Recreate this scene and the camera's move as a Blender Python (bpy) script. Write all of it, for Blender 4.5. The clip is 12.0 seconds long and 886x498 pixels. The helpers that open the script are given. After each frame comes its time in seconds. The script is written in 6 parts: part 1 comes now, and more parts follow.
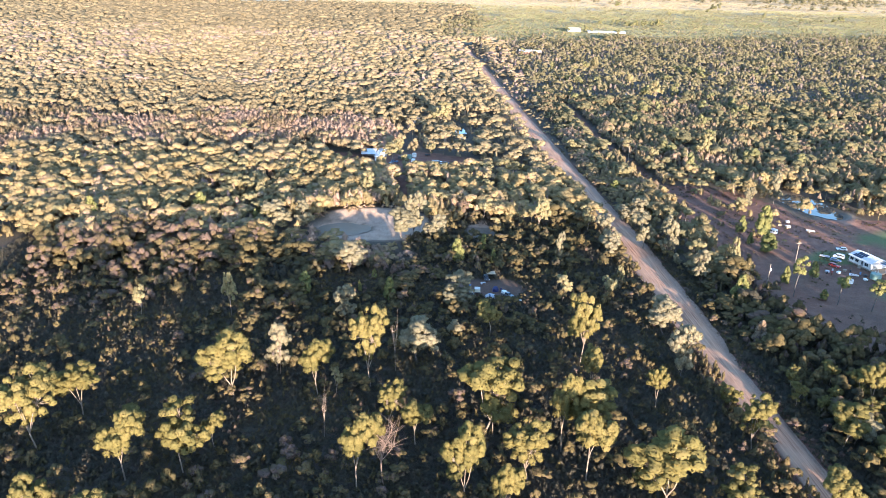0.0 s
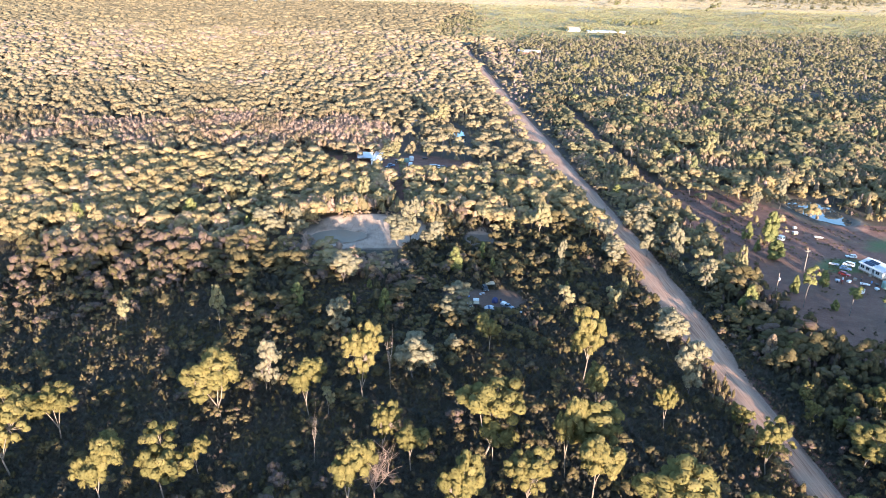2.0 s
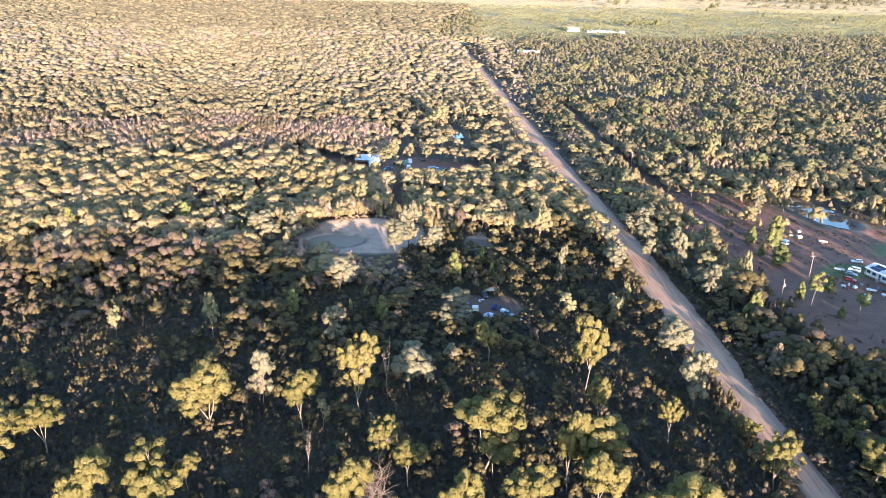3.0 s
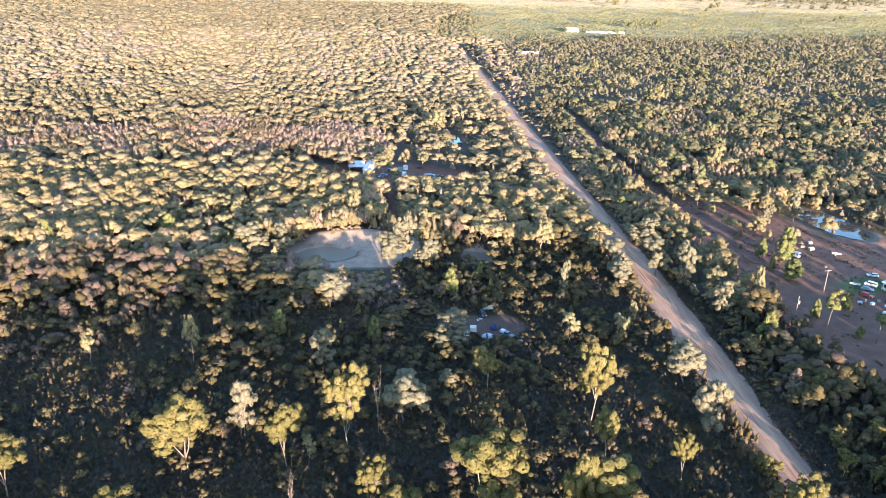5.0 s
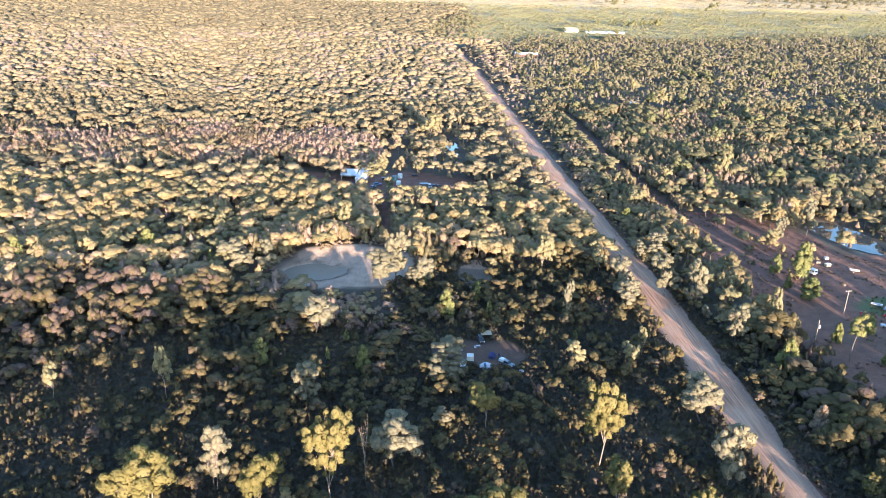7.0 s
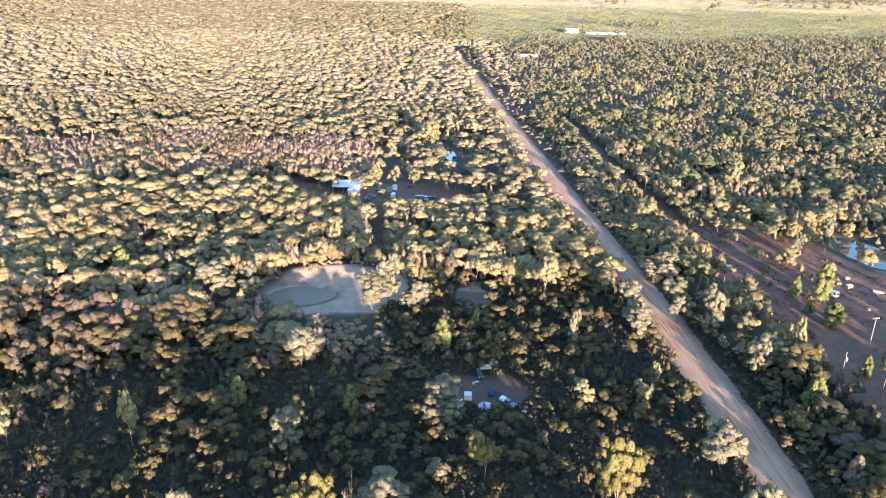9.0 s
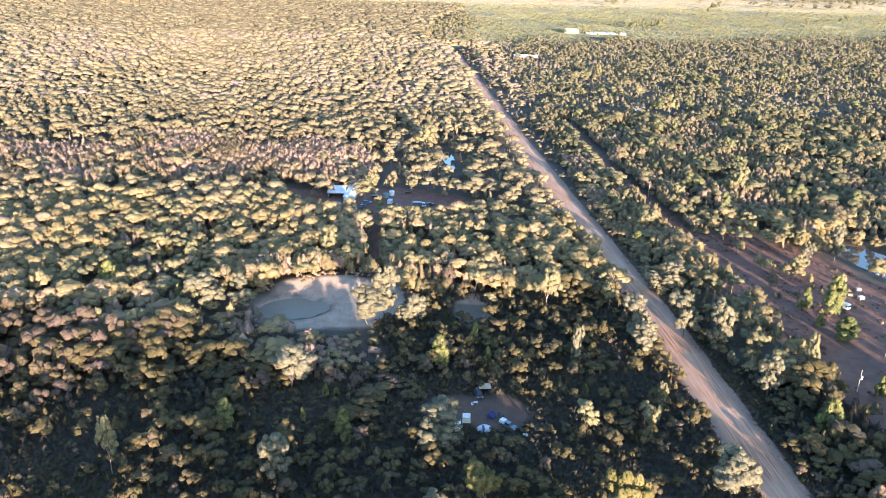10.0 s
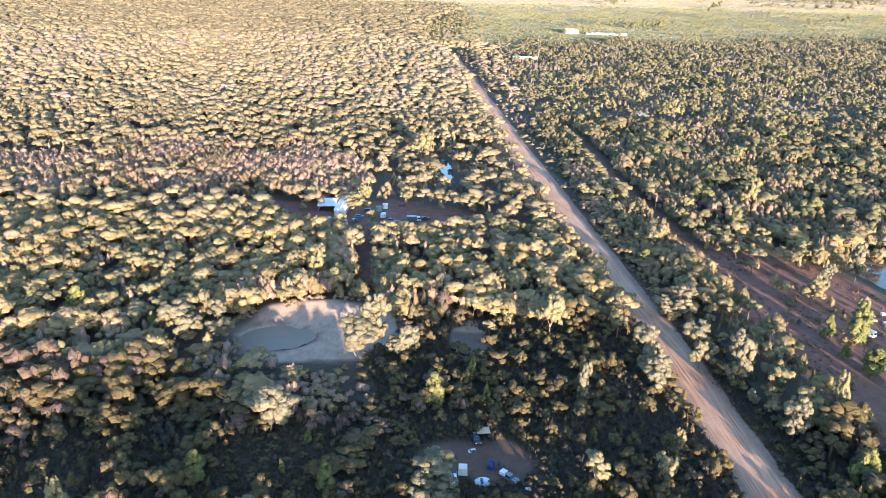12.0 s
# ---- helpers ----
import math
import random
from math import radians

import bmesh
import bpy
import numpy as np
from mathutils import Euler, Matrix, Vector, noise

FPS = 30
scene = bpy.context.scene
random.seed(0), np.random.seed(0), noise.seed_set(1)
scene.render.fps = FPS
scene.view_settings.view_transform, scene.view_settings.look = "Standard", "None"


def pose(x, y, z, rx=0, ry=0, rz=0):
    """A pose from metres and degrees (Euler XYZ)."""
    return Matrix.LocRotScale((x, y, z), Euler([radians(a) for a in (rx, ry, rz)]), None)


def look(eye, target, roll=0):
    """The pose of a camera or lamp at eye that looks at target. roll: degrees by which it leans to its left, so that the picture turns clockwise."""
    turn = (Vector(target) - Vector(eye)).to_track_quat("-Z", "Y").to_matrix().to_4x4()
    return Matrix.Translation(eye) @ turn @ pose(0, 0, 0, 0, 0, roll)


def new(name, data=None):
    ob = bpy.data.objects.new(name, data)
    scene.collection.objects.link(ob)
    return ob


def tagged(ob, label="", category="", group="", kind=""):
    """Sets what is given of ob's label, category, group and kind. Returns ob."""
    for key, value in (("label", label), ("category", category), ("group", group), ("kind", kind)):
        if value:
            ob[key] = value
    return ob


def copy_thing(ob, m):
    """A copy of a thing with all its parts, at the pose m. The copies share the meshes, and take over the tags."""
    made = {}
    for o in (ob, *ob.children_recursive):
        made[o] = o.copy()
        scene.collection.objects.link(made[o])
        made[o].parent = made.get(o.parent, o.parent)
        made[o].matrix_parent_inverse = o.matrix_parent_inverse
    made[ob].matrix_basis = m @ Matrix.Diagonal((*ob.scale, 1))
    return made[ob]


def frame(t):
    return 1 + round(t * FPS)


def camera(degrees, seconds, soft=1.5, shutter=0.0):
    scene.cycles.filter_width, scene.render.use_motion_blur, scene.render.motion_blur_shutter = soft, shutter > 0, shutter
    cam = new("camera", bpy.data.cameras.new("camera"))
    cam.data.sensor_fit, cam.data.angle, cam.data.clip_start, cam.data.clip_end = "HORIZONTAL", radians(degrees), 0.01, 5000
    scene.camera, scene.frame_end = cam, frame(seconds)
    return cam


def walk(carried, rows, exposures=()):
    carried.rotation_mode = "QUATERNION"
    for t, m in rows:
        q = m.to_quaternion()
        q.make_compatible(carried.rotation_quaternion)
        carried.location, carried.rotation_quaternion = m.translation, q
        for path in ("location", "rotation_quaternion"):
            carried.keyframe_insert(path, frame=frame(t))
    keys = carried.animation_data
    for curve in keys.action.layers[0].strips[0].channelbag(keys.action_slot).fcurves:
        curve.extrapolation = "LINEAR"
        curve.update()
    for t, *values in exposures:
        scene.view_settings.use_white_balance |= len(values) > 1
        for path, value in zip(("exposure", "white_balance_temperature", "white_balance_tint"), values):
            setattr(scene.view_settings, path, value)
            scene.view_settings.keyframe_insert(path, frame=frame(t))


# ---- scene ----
cam = camera(60.0, 12.0, 0.55)
EXPOSURE = 3.1
# seconds, x, y, z, yaw, pitch, lean to the right
PATH = [
    (0.0, 0.00, 0.00, 107.99, 0.000, -20.942, -1.834),
    (0.5, 0.12, 2.41, 107.95, -0.035, -20.963, -1.826),
    (1.0, 0.20, 4.86, 107.92, -0.057, -20.974, -1.815),
    (1.5, 0.28, 7.39, 107.90, -0.076, -20.983, -1.802),
    (2.0, 0.36, 10.05, 107.89, -0.095, -20.995, -1.787),
    (2.5, 0.46, 12.84, 107.89, -0.119, -21.004, -1.774),
    (3.0, 0.57, 15.76, 107.89, -0.154, -21.009, -1.764),
    (3.5, 0.68, 18.90, 107.88, -0.190, -21.009, -1.757),
    (4.0, 0.80, 22.42, 107.86, -0.226, -21.006, -1.756),
    (4.5, 0.96, 26.31, 107.83, -0.263, -21.008, -1.759),
    (5.0, 1.16, 30.52, 107.80, -0.301, -21.021, -1.765),
    (5.5, 1.40, 34.88, 107.78, -0.340, -21.043, -1.772),
    (6.0, 1.63, 39.38, 107.77, -0.381, -21.067, -1.776),
    (6.5, 1.86, 44.02, 107.80, -0.416, -21.082, -1.780),
    (7.0, 2.08, 48.76, 107.85, -0.445, -21.083, -1.785),
    (7.5, 2.29, 53.60, 107.93, -0.467, -21.086, -1.787),
    (8.0, 2.51, 58.58, 108.05, -0.484, -21.096, -1.785),
    (8.5, 2.73, 63.62, 108.20, -0.501, -21.112, -1.785),
    (9.0, 2.97, 68.64, 108.35, -0.526, -21.132, -1.790),
    (9.5, 3.21, 73.63, 108.50, -0.556, -21.154, -1.799),
    (10.0, 3.45, 78.62, 108.64, -0.588, -21.182, -1.808),
    (10.5, 3.69, 83.59, 108.78, -0.625, -21.207, -1.820),
    (11.0, 3.93, 88.54, 108.92, -0.661, -21.234, -1.834),
    (11.5, 4.17, 93.50, 109.05, -0.693, -21.254, -1.849),
    (12.0, 4.39, 98.46, 109.19, -0.719, -21.266, -1.865),
]


def drone(x, y, z, yaw, pitch, lean):
    a, b = radians(yaw), radians(pitch)
    ahead = Vector((-math.sin(a) * math.cos(b), math.cos(a) * math.cos(b), math.sin(b)))
    return look((x, y, z), Vector((x, y, z)) + 100 * ahead, -lean)


walk(cam, [(t, drone(*row)) for t, *row in PATH], [(0.0, EXPOSURE, 6300, 14), (12.0, EXPOSURE, 6300, 14)])

# ---- daylight: a low evening sun behind the camera ----
SUN_AZ, SUN_EL = 16.2, 6.3
toward = Vector((-math.sin(radians(SUN_AZ)) * math.cos(radians(SUN_EL)), math.cos(radians(SUN_AZ)) * math.cos(radians(SUN_EL)), -math.sin(radians(SUN_EL))))
lamp = bpy.data.lights.new("sun", "SUN")
lamp.energy, lamp.angle, lamp.color = 2.9, radians(0.5), (1.0, 0.84, 0.68)
sun = new("sun", lamp)
sun.matrix_world = look((0, 0, 300), Vector((0, 0, 300)) + toward)
world = bpy.data.worlds.new("evening_sky")
scene.world = world
world.use_nodes = True
wn = world.node_tree.nodes
sky = wn.new("ShaderNodeTexSky")
sky.sky_type, sky.sun_disc = "NISHITA", False
sky.sun_elevation, sky.sun_rotation = radians(SUN_EL), radians(180 - SUN_AZ)
sky.dust_density, sky.ozone_density, sky.air_density = 0.7, 3.0, 1.0
world.node_tree.links.new(sky.outputs[0], wn["Background"].inputs[0])
wn["Background"].inputs[1].default_value = 0.15

# ---- materials ----
def material(name, rough=0.9, metal=0.0):
    m = bpy.data.materials.new(name)
    m.use_nodes = True
    b = m.node_tree.nodes["Principled BSDF"]
    b.inputs["Roughness"].default_value, b.inputs["Metallic"].default_value = rough, metal
    return m, m.node_tree.nodes, m.node_tree.links, b


def rgb(c):
    return (c[0], c[1], c[2], 1.0)


def noise_node(n, l, scale, detail=4.0, rough=0.6, where="Object", stretch=None):
    co = n.new("ShaderNodeTexCoord")
    t = n.new("ShaderNodeTexNoise")
    t.inputs["Scale"].default_value, t.inputs["Detail"].default_value, t.inputs["Roughness"].default_value = scale, detail, rough
    if stretch:
        mp = n.new("ShaderNodeMapping")
        mp.inputs["Scale"].default_value = stretch
        l.new(co.outputs[where], mp.inputs[0])
        l.new(mp.outputs[0], t.inputs["Vector"])
    else:
        l.new(co.outputs[where], t.inputs["Vector"])
    return t.outputs["Fac"]


def ramp(n, l, fac, stops):
    r = n.new("ShaderNodeValToRGB")
    while len(r.color_ramp.elements) < len(stops):
        r.color_ramp.elements.new(0.5)
    for e, (p, c) in zip(r.color_ramp.elements, stops):
        e.position, e.color = p, rgb(c)
    l.new(fac, r.inputs[0])
    return r.outputs[0]


def mix(n, l, a, b, fac, mode="MIX"):
    m = n.new("ShaderNodeMix")
    m.data_type, m.blend_type = "RGBA", mode
    for sock, v in ((m.inputs[6], a), (m.inputs[7], b), (m.inputs[0], fac)):
        if isinstance(v, (int, float)):
            sock.default_value = v
        elif isinstance(v, tuple):
            sock.default_value = rgb(v)
        else:
            l.new(v, sock)
    return m.outputs[2]


def maths(n, l, op, a, b=0.0):
    m = n.new("ShaderNodeMath")
    m.operation = op
    for sock, v in zip(m.inputs, (a, b)):
        if isinstance(v, (int, float)):
            sock.default_value = v
        else:
            l.new(v, sock)
    return m.outputs[0]


def attribute(n, name):
    a = n.new("ShaderNodeAttribute")
    a.attribute_name = name
    return a.outputs["Fac"]


def bump(n, l, b, height, strength=0.4, dist=0.1):
    k = n.new("ShaderNodeBump")
    k.inputs["Strength"].default_value, k.inputs["Distance"].default_value = strength, dist
    l.new(height, k.inputs["Height"])
    l.new(k.outputs[0], b.inputs["Normal"])


def foliage(name, stops, leafvar=0.3, see_through=0.14, grain=1.0, holes=0.43):
    """Leaves: the plant's own tone runs along the stops, each spray differs a little, and some light passes through."""
    m, n, l, _ = material(name)
    tone = attribute(n, "tone")
    info = n.new("ShaderNodeObjectInfo")
    tone = maths(n, l, "ADD", tone, maths(n, l, "MULTIPLY", maths(n, l, "SUBTRACT", info.outputs["Random"], 0.5), 0.30))
    col = ramp(n, l, tone, stops)
    geo = n.new("ShaderNodeNewGeometry")
    vary = maths(n, l, "ADD", maths(n, l, "MULTIPLY", geo.outputs["Random Per Island"], leafvar), 1.0 - leafvar * 0.5)
    spray, twig = noise_node(n, l, 1.7, 4, 0.72), noise_node(n, l, 5.5, 3, 0.7)
    both = maths(n, l, "ADD", maths(n, l, "MULTIPLY", spray, 0.65 * grain), maths(n, l, "MULTIPLY", twig, 0.5 * grain))
    vary = maths(n, l, "MULTIPLY", vary, maths(n, l, "MAXIMUM", maths(n, l, "ADD", both, 1.0 - 0.575 * grain), 0.3))
    col = mix(n, l, (0, 0, 0), col, vary)
    # the rounded lie of the foliage, roughened by twigs
    lie = n.new("ShaderNodeAttribute")
    lie.attribute_name = "lie"
    turn = n.new("ShaderNodeVectorTransform")
    turn.vector_type, turn.convert_from, turn.convert_to = "NORMAL", "OBJECT", "WORLD"
    l.new(lie.outputs["Vector"], turn.inputs[0])
    toss = n.new("ShaderNodeTexNoise")
    toss.inputs["Scale"].default_value, toss.inputs["Detail"].default_value = 4.5, 2.0
    l.new(n.new("ShaderNodeTexCoord").outputs["Object"], toss.inputs["Vector"])
    away = n.new("ShaderNodeVectorMath")
    away.operation = "MULTIPLY_ADD"
    away.inputs[1].default_value, away.inputs[2].default_value = (1.3, 1.3, 1.3), (-0.65, -0.65, -0.65)
    l.new(toss.outputs["Color"], away.inputs[0])
    join = n.new("ShaderNodeVectorMath")
    l.new(turn.outputs[0], join.inputs[0]), l.new(away.outputs[0], join.inputs[1])
    own = n.new("ShaderNodeVectorMath")
    own.operation = "MULTIPLY_ADD"
    own.inputs[1].default_value = (0.6, 0.6, 0.6)
    l.new(geo.outputs["Normal"], own.inputs[0]), l.new(join.outputs[0], own.inputs[2])
    level = n.new("ShaderNodeVectorMath")
    level.operation = "NORMALIZE"
    l.new(own.outputs[0], level.inputs[0])
    k = n.new("ShaderNodeBump")
    k.inputs["Strength"].default_value, k.inputs["Distance"].default_value = 0.45, 0.4
    l.new(both, k.inputs["Height"]), l.new(level.outputs[0], k.inputs["Normal"])
    d, t, s = n.new("ShaderNodeBsdfDiffuse"), n.new("ShaderNodeBsdfTranslucent"), n.new("ShaderNodeMixShader")
    l.new(col, d.inputs[0]), l.new(col, t.inputs[0])
    l.new(k.outputs[0], d.inputs["Normal"])
    s.inputs[0].default_value = see_through
    l.new(d.outputs[0], s.inputs[1]), l.new(t.outputs[0], s.inputs[2])
    # gaps between the sprays
    gap, clear = n.new("ShaderNodeMixShader"), n.new("ShaderNodeBsdfTransparent")
    l.new(maths(n, l, "LESS_THAN", noise_node(n, l, 3.2, 3, 0.6), holes), gap.inputs[0])
    l.new(s.outputs[0], gap.inputs[1]), l.new(clear.outputs[0], gap.inputs[2])
    l.new(gap.outputs[0], n["Material Output"].inputs[0])
    return m


GUM_LEAF = foliage("gum_leaf", [(0.0, (0.089, 0.0791, 0.03)), (0.5, (0.142, 0.117, 0.0436)), (1.0, (0.178, 0.142, 0.0585))])
BOX_LEAF = foliage("box_leaf", [(0.0, (0.119, 0.107, 0.0679)), (0.5, (0.178, 0.154, 0.0972)), (1.0, (0.215, 0.183, 0.122))])
CYPRESS_LEAF = foliage("cypress_leaf", [(0.0, (0.0963, 0.104, 0.0416)), (0.6, (0.163, 0.157, 0.0605)), (1.0, (0.217, 0.196, 0.0756))])
DRY_LEAF = foliage("dry_leaf", [(0.0, (0.19, 0.13, 0.085)), (1.0, (0.29, 0.205, 0.14))])
# Shade over the near understorey is mixed into this darker scrub colour.
SHADED_LEAF = foliage("shaded_leaf", [(0.0, (0.0543, 0.0527, 0.0423)), (0.3, (0.0779, 0.0656, 0.0466)), (0.55, (0.103, 0.0807, 0.0382)), (0.75, (0.133, 0.1, 0.0503)), (0.86, (0.129, 0.0882, 0.0685)), (1.0, (0.155, 0.107, 0.0925))], 0.3, 0.2, holes=0.44)
# The same scrub stops raised, so the middle woods look sunlit.
SUNLIT_LEAF = foliage("sunlit_leaf", [(0.0, (0.0994, 0.0897, 0.0529)), (0.3, (0.158, 0.125, 0.0685)), (0.55, (0.242, 0.181, 0.089)), (0.75, (0.286, 0.213, 0.11)), (0.86, (0.286, 0.2, 0.142)), (1.0, (0.319, 0.224, 0.183))], 0.3, 0.18, holes=0.43)
# Far woods' leaves, paled and greyed to stand in for haze.
HAZED_LEAF = foliage("hazed_leaf", [(0.0, (0.113, 0.0924, 0.0577)), (0.3, (0.169, 0.135, 0.0816)), (0.55, (0.241, 0.187, 0.107)), (0.75, (0.291, 0.223, 0.132)), (0.86, (0.291, 0.203, 0.166)), (1.0, (0.324, 0.227, 0.204))], 0.3, 0.18, holes=0.42)
SMALL_GUM_LEAF = foliage("small_gum_leaf", [(0.0, (0.125, 0.111, 0.0595)), (0.5, (0.208, 0.177, 0.0929)), (1.0, (0.265, 0.222, 0.124))], 0.3, 0.16, holes=0.43)
EAST_LEAF = foliage("east_leaf", [(0.0, (0.0762, 0.0788, 0.0462)), (0.3, (0.118, 0.107, 0.0609)), (0.55, (0.164, 0.139, 0.0747)), (0.75, (0.191, 0.161, 0.0909)), (0.86, (0.196, 0.153, 0.111)), (1.0, (0.218, 0.168, 0.142))], 0.3, 0.18, holes=0.43)
PLUME_LEAF = foliage("plume_leaf", [(0.0, (0.144, 0.111, 0.058)), (0.4, (0.197, 0.144, 0.0821)), (0.7, (0.274, 0.185, 0.128)), (1.0, (0.342, 0.23, 0.176))], 0.3, 0.2, holes=0.43)
EAST_GUM_LEAF = foliage("east_gum_leaf", [(0.0, (0.107, 0.104, 0.0524)), (0.5, (0.168, 0.159, 0.0755)), (1.0, (0.215, 0.196, 0.0984))], 0.3, 0.18, holes=0.43)
STRAW = foliage("straw", [(0.0, (0.166, 0.139, 0.0894)), (1.0, (0.212, 0.178, 0.116))], 0.2, 0.1, 0.6, 0.3)
GRASS = foliage("pasture_grass", [(0.0, (0.12, 0.12, 0.058)), (0.5, (0.165, 0.155, 0.08)), (1.0, (0.23, 0.19, 0.118))], 0.2, 0.1, 0.6, 0.3)


def bark(name, dark, pale):
    m, n, l, b = material(name, 0.85)
    f = noise_node(n, l, 2.5, 5, 0.65, "Object", (1, 1, 0.35))
    l.new(ramp(n, l, f, [(0.3, dark), (0.62, pale)]), b.inputs["Base Color"])
    bump(n, l, b, f, 0.5, 0.05)
    return m


PALE_BARK = bark("pale_bark", (0.12, 0.085, 0.06), (0.25, 0.19, 0.14))
DARK_BARK = bark("dark_bark", (0.05, 0.04, 0.035), (0.14, 0.11, 0.09))
BROWN_WOOD = bark("brown_dead_wood", (0.10, 0.066, 0.05), (0.19, 0.13, 0.10))
DEAD_WOOD = bark("dead_wood", (0.16, 0.11, 0.085), (0.34, 0.26, 0.20))


def ground_material():
    m, n, l, b = material("bush_ground", 0.95)
    big, mid, fine = noise_node(n, l, 0.03, 4), noise_node(n, l, 0.22, 6, 0.7), noise_node(n, l, 2.2, 6, 0.75)
    litter = ramp(n, l, fine, [(0.3, (0.036, 0.025, 0.017)), (0.5, (0.066, 0.044, 0.029)), (0.72, (0.12, 0.08, 0.052))])
    litter = mix(n, l, litter, (0.06, 0.058, 0.027), maths(n, l, "MULTIPLY", ramp(n, l, mid, [(0.45, (0, 0, 0)), (0.65, (1, 1, 1))]), 0.7))
    soil = ramp(n, l, mid, [(0.3, (0.115, 0.048, 0.031)), (0.52, (0.18, 0.078, 0.05)), (0.75, (0.26, 0.122, 0.08))])
    soil = mix(n, l, soil, fine, 0.12, "OVERLAY")
    sand = ramp(n, l, mid, [(0.3, (0.30, 0.20, 0.14)), (0.6, (0.45, 0.32, 0.23))])
    combed = noise_node(n, l, 1.0, 4, 0.65, "Object", (1.3, 0.22, 1.0))
    sand = mix(n, l, (0.2, 0.135, 0.095), sand, ramp(n, l, combed, [(0.34, (0.55, 0.55, 0.55)), (0.46, (1, 1, 1))]))
    lawn = ramp(n, l, fine, [(0.3, (0.05, 0.075, 0.022)), (0.7, (0.12, 0.14, 0.045))])
    low = ramp(n, l, mid, [(0.35, (0.105, 0.106, 0.054)), (0.5, (0.155, 0.148, 0.08)), (0.7, (0.21, 0.195, 0.11))])
    straw = ramp(n, l, big, [(0.35, (0.27, 0.235, 0.16)), (0.65, (0.36, 0.31, 0.215))])
    col = mix(n, l, litter, soil, attribute(n, "soil"))
    col = mix(n, l, col, sand, attribute(n, "sand"))
    col = mix(n, l, col, (0.085, 0.07, 0.052), attribute(n, "wet"))
    col = mix(n, l, col, lawn, attribute(n, "lawn"))
    col = mix(n, l, col, low, attribute(n, "pasture"))
    col = mix(n, l, col, straw, attribute(n, "straw"))
    l.new(col, b.inputs["Base Color"])
    bump(n, l, b, maths(n, l, "ADD", fine, mid), 1.0, 0.6)
    return m


GROUND = ground_material()


def road_material():
    m, n, l, b = material("graded_earth", 0.95)
    u, v = attribute(n, "across"), attribute(n, "along")
    xyz = n.new("ShaderNodeCombineXYZ")
    l.new(maths(n, l, "MULTIPLY", u, 1.0), xyz.inputs[0]), l.new(maths(n, l, "MULTIPLY", v, 0.035), xyz.inputs[1])
    streak = n.new("ShaderNodeTexNoise")
    streak.inputs["Scale"].default_value, streak.inputs["Detail"].default_value, streak.inputs["Roughness"].default_value = 1.7, 6, 0.7
    l.new(xyz.outputs[0], streak.inputs["Vector"])
    fine = noise_node(n, l, 1.4, 7, 0.75)
    big = noise_node(n, l, 0.05, 4)
    tan_ = ramp(n, l, streak.outputs["Fac"], [(0.36, (0.235, 0.108, 0.062)), (0.5, (0.45, 0.225, 0.128)), (0.64, (0.60, 0.345, 0.215))])
    tan_ = mix(n, l, tan_, (0.52, 0.33, 0.22), maths(n, l, "MULTIPLY", ramp(n, l, big, [(0.42, (0, 0, 0)), (0.6, (1, 1, 1))]), 0.55))
    red = ramp(n, l, fine, [(0.3, (0.20, 0.115, 0.075)), (0.7, (0.37, 0.23, 0.16))])
    edge = maths(n, l, "ABSOLUTE", u)
    edge = maths(n, l, "ADD", edge, maths(n, l, "MULTIPLY", maths(n, l, "SUBTRACT", fine, 0.5), 2.2))
    k = n.new("ShaderNodeMapRange")
    k.inputs["From Min"].default_value, k.inputs["From Max"].default_value = 3.1, 5.0
    l.new(edge, k.inputs["Value"])
    col = mix(n, l, tan_, red, k.outputs[0])
    l.new(col, b.inputs["Base Color"])
    bump(n, l, b, maths(n, l, "ADD", fine, streak.outputs["Fac"]), 1.0, 0.6)
    return m


ROAD = road_material()


def water_material(name, colour, rough=0.06, gloss=0.5):
    m, n, l, b = material(name, rough)
    f = noise_node(n, l, 0.35, 3)
    l.new(mix(n, l, colour, tuple(c * 1.25 for c in colour), f), b.inputs["Base Color"])
    b.inputs["IOR"].default_value, b.inputs["Specular IOR Level"].default_value = 1.33, gloss
    bump(n, l, b, noise_node(n, l, 1.5, 2), 0.03, 0.02)
    return m


MUDDY = water_material("muddy_water", (0.175, 0.145, 0.108), 0.35, 0.1)
CLEAR = water_material("dam_water", (0.05, 0.05, 0.045), 0.03)

# ---- the lie of the land ----
ROAD_LINE = [(98, -200), (92, 0), (88, 90), (85.6, 145), (84.0, 166), (82.2, 195), (80.0, 232), (78.4, 262), (77.0, 288), (74.8, 320), (71.4, 348), (67.8, 394), (63.8, 430), (59.4, 484),
             (53.5, 545), (47.4, 622), (38.6, 722), (29.0, 850), (19.0, 950), (10.0, 1015)]
EASEMENT = [(91.0, 609), (96.0, 500), (99.5, 455), (104.7, 413), (109.5, 356), (113.5, 319), (119, 290), (124, 262), (128, 225), (131, 190)]
TRACK = [(-14, 322), (-21, 338), (-19, 362), (-24, 390), (-28, 408)]
PROPERTY = [(108, 360), (112, 384), (130, 383), (150, 371), (161, 352), (163, 334), (200, 336), (290, 345), (290, 195), (136, 205), (122, 209), (117, 232), (113, 258), (111, 293)]
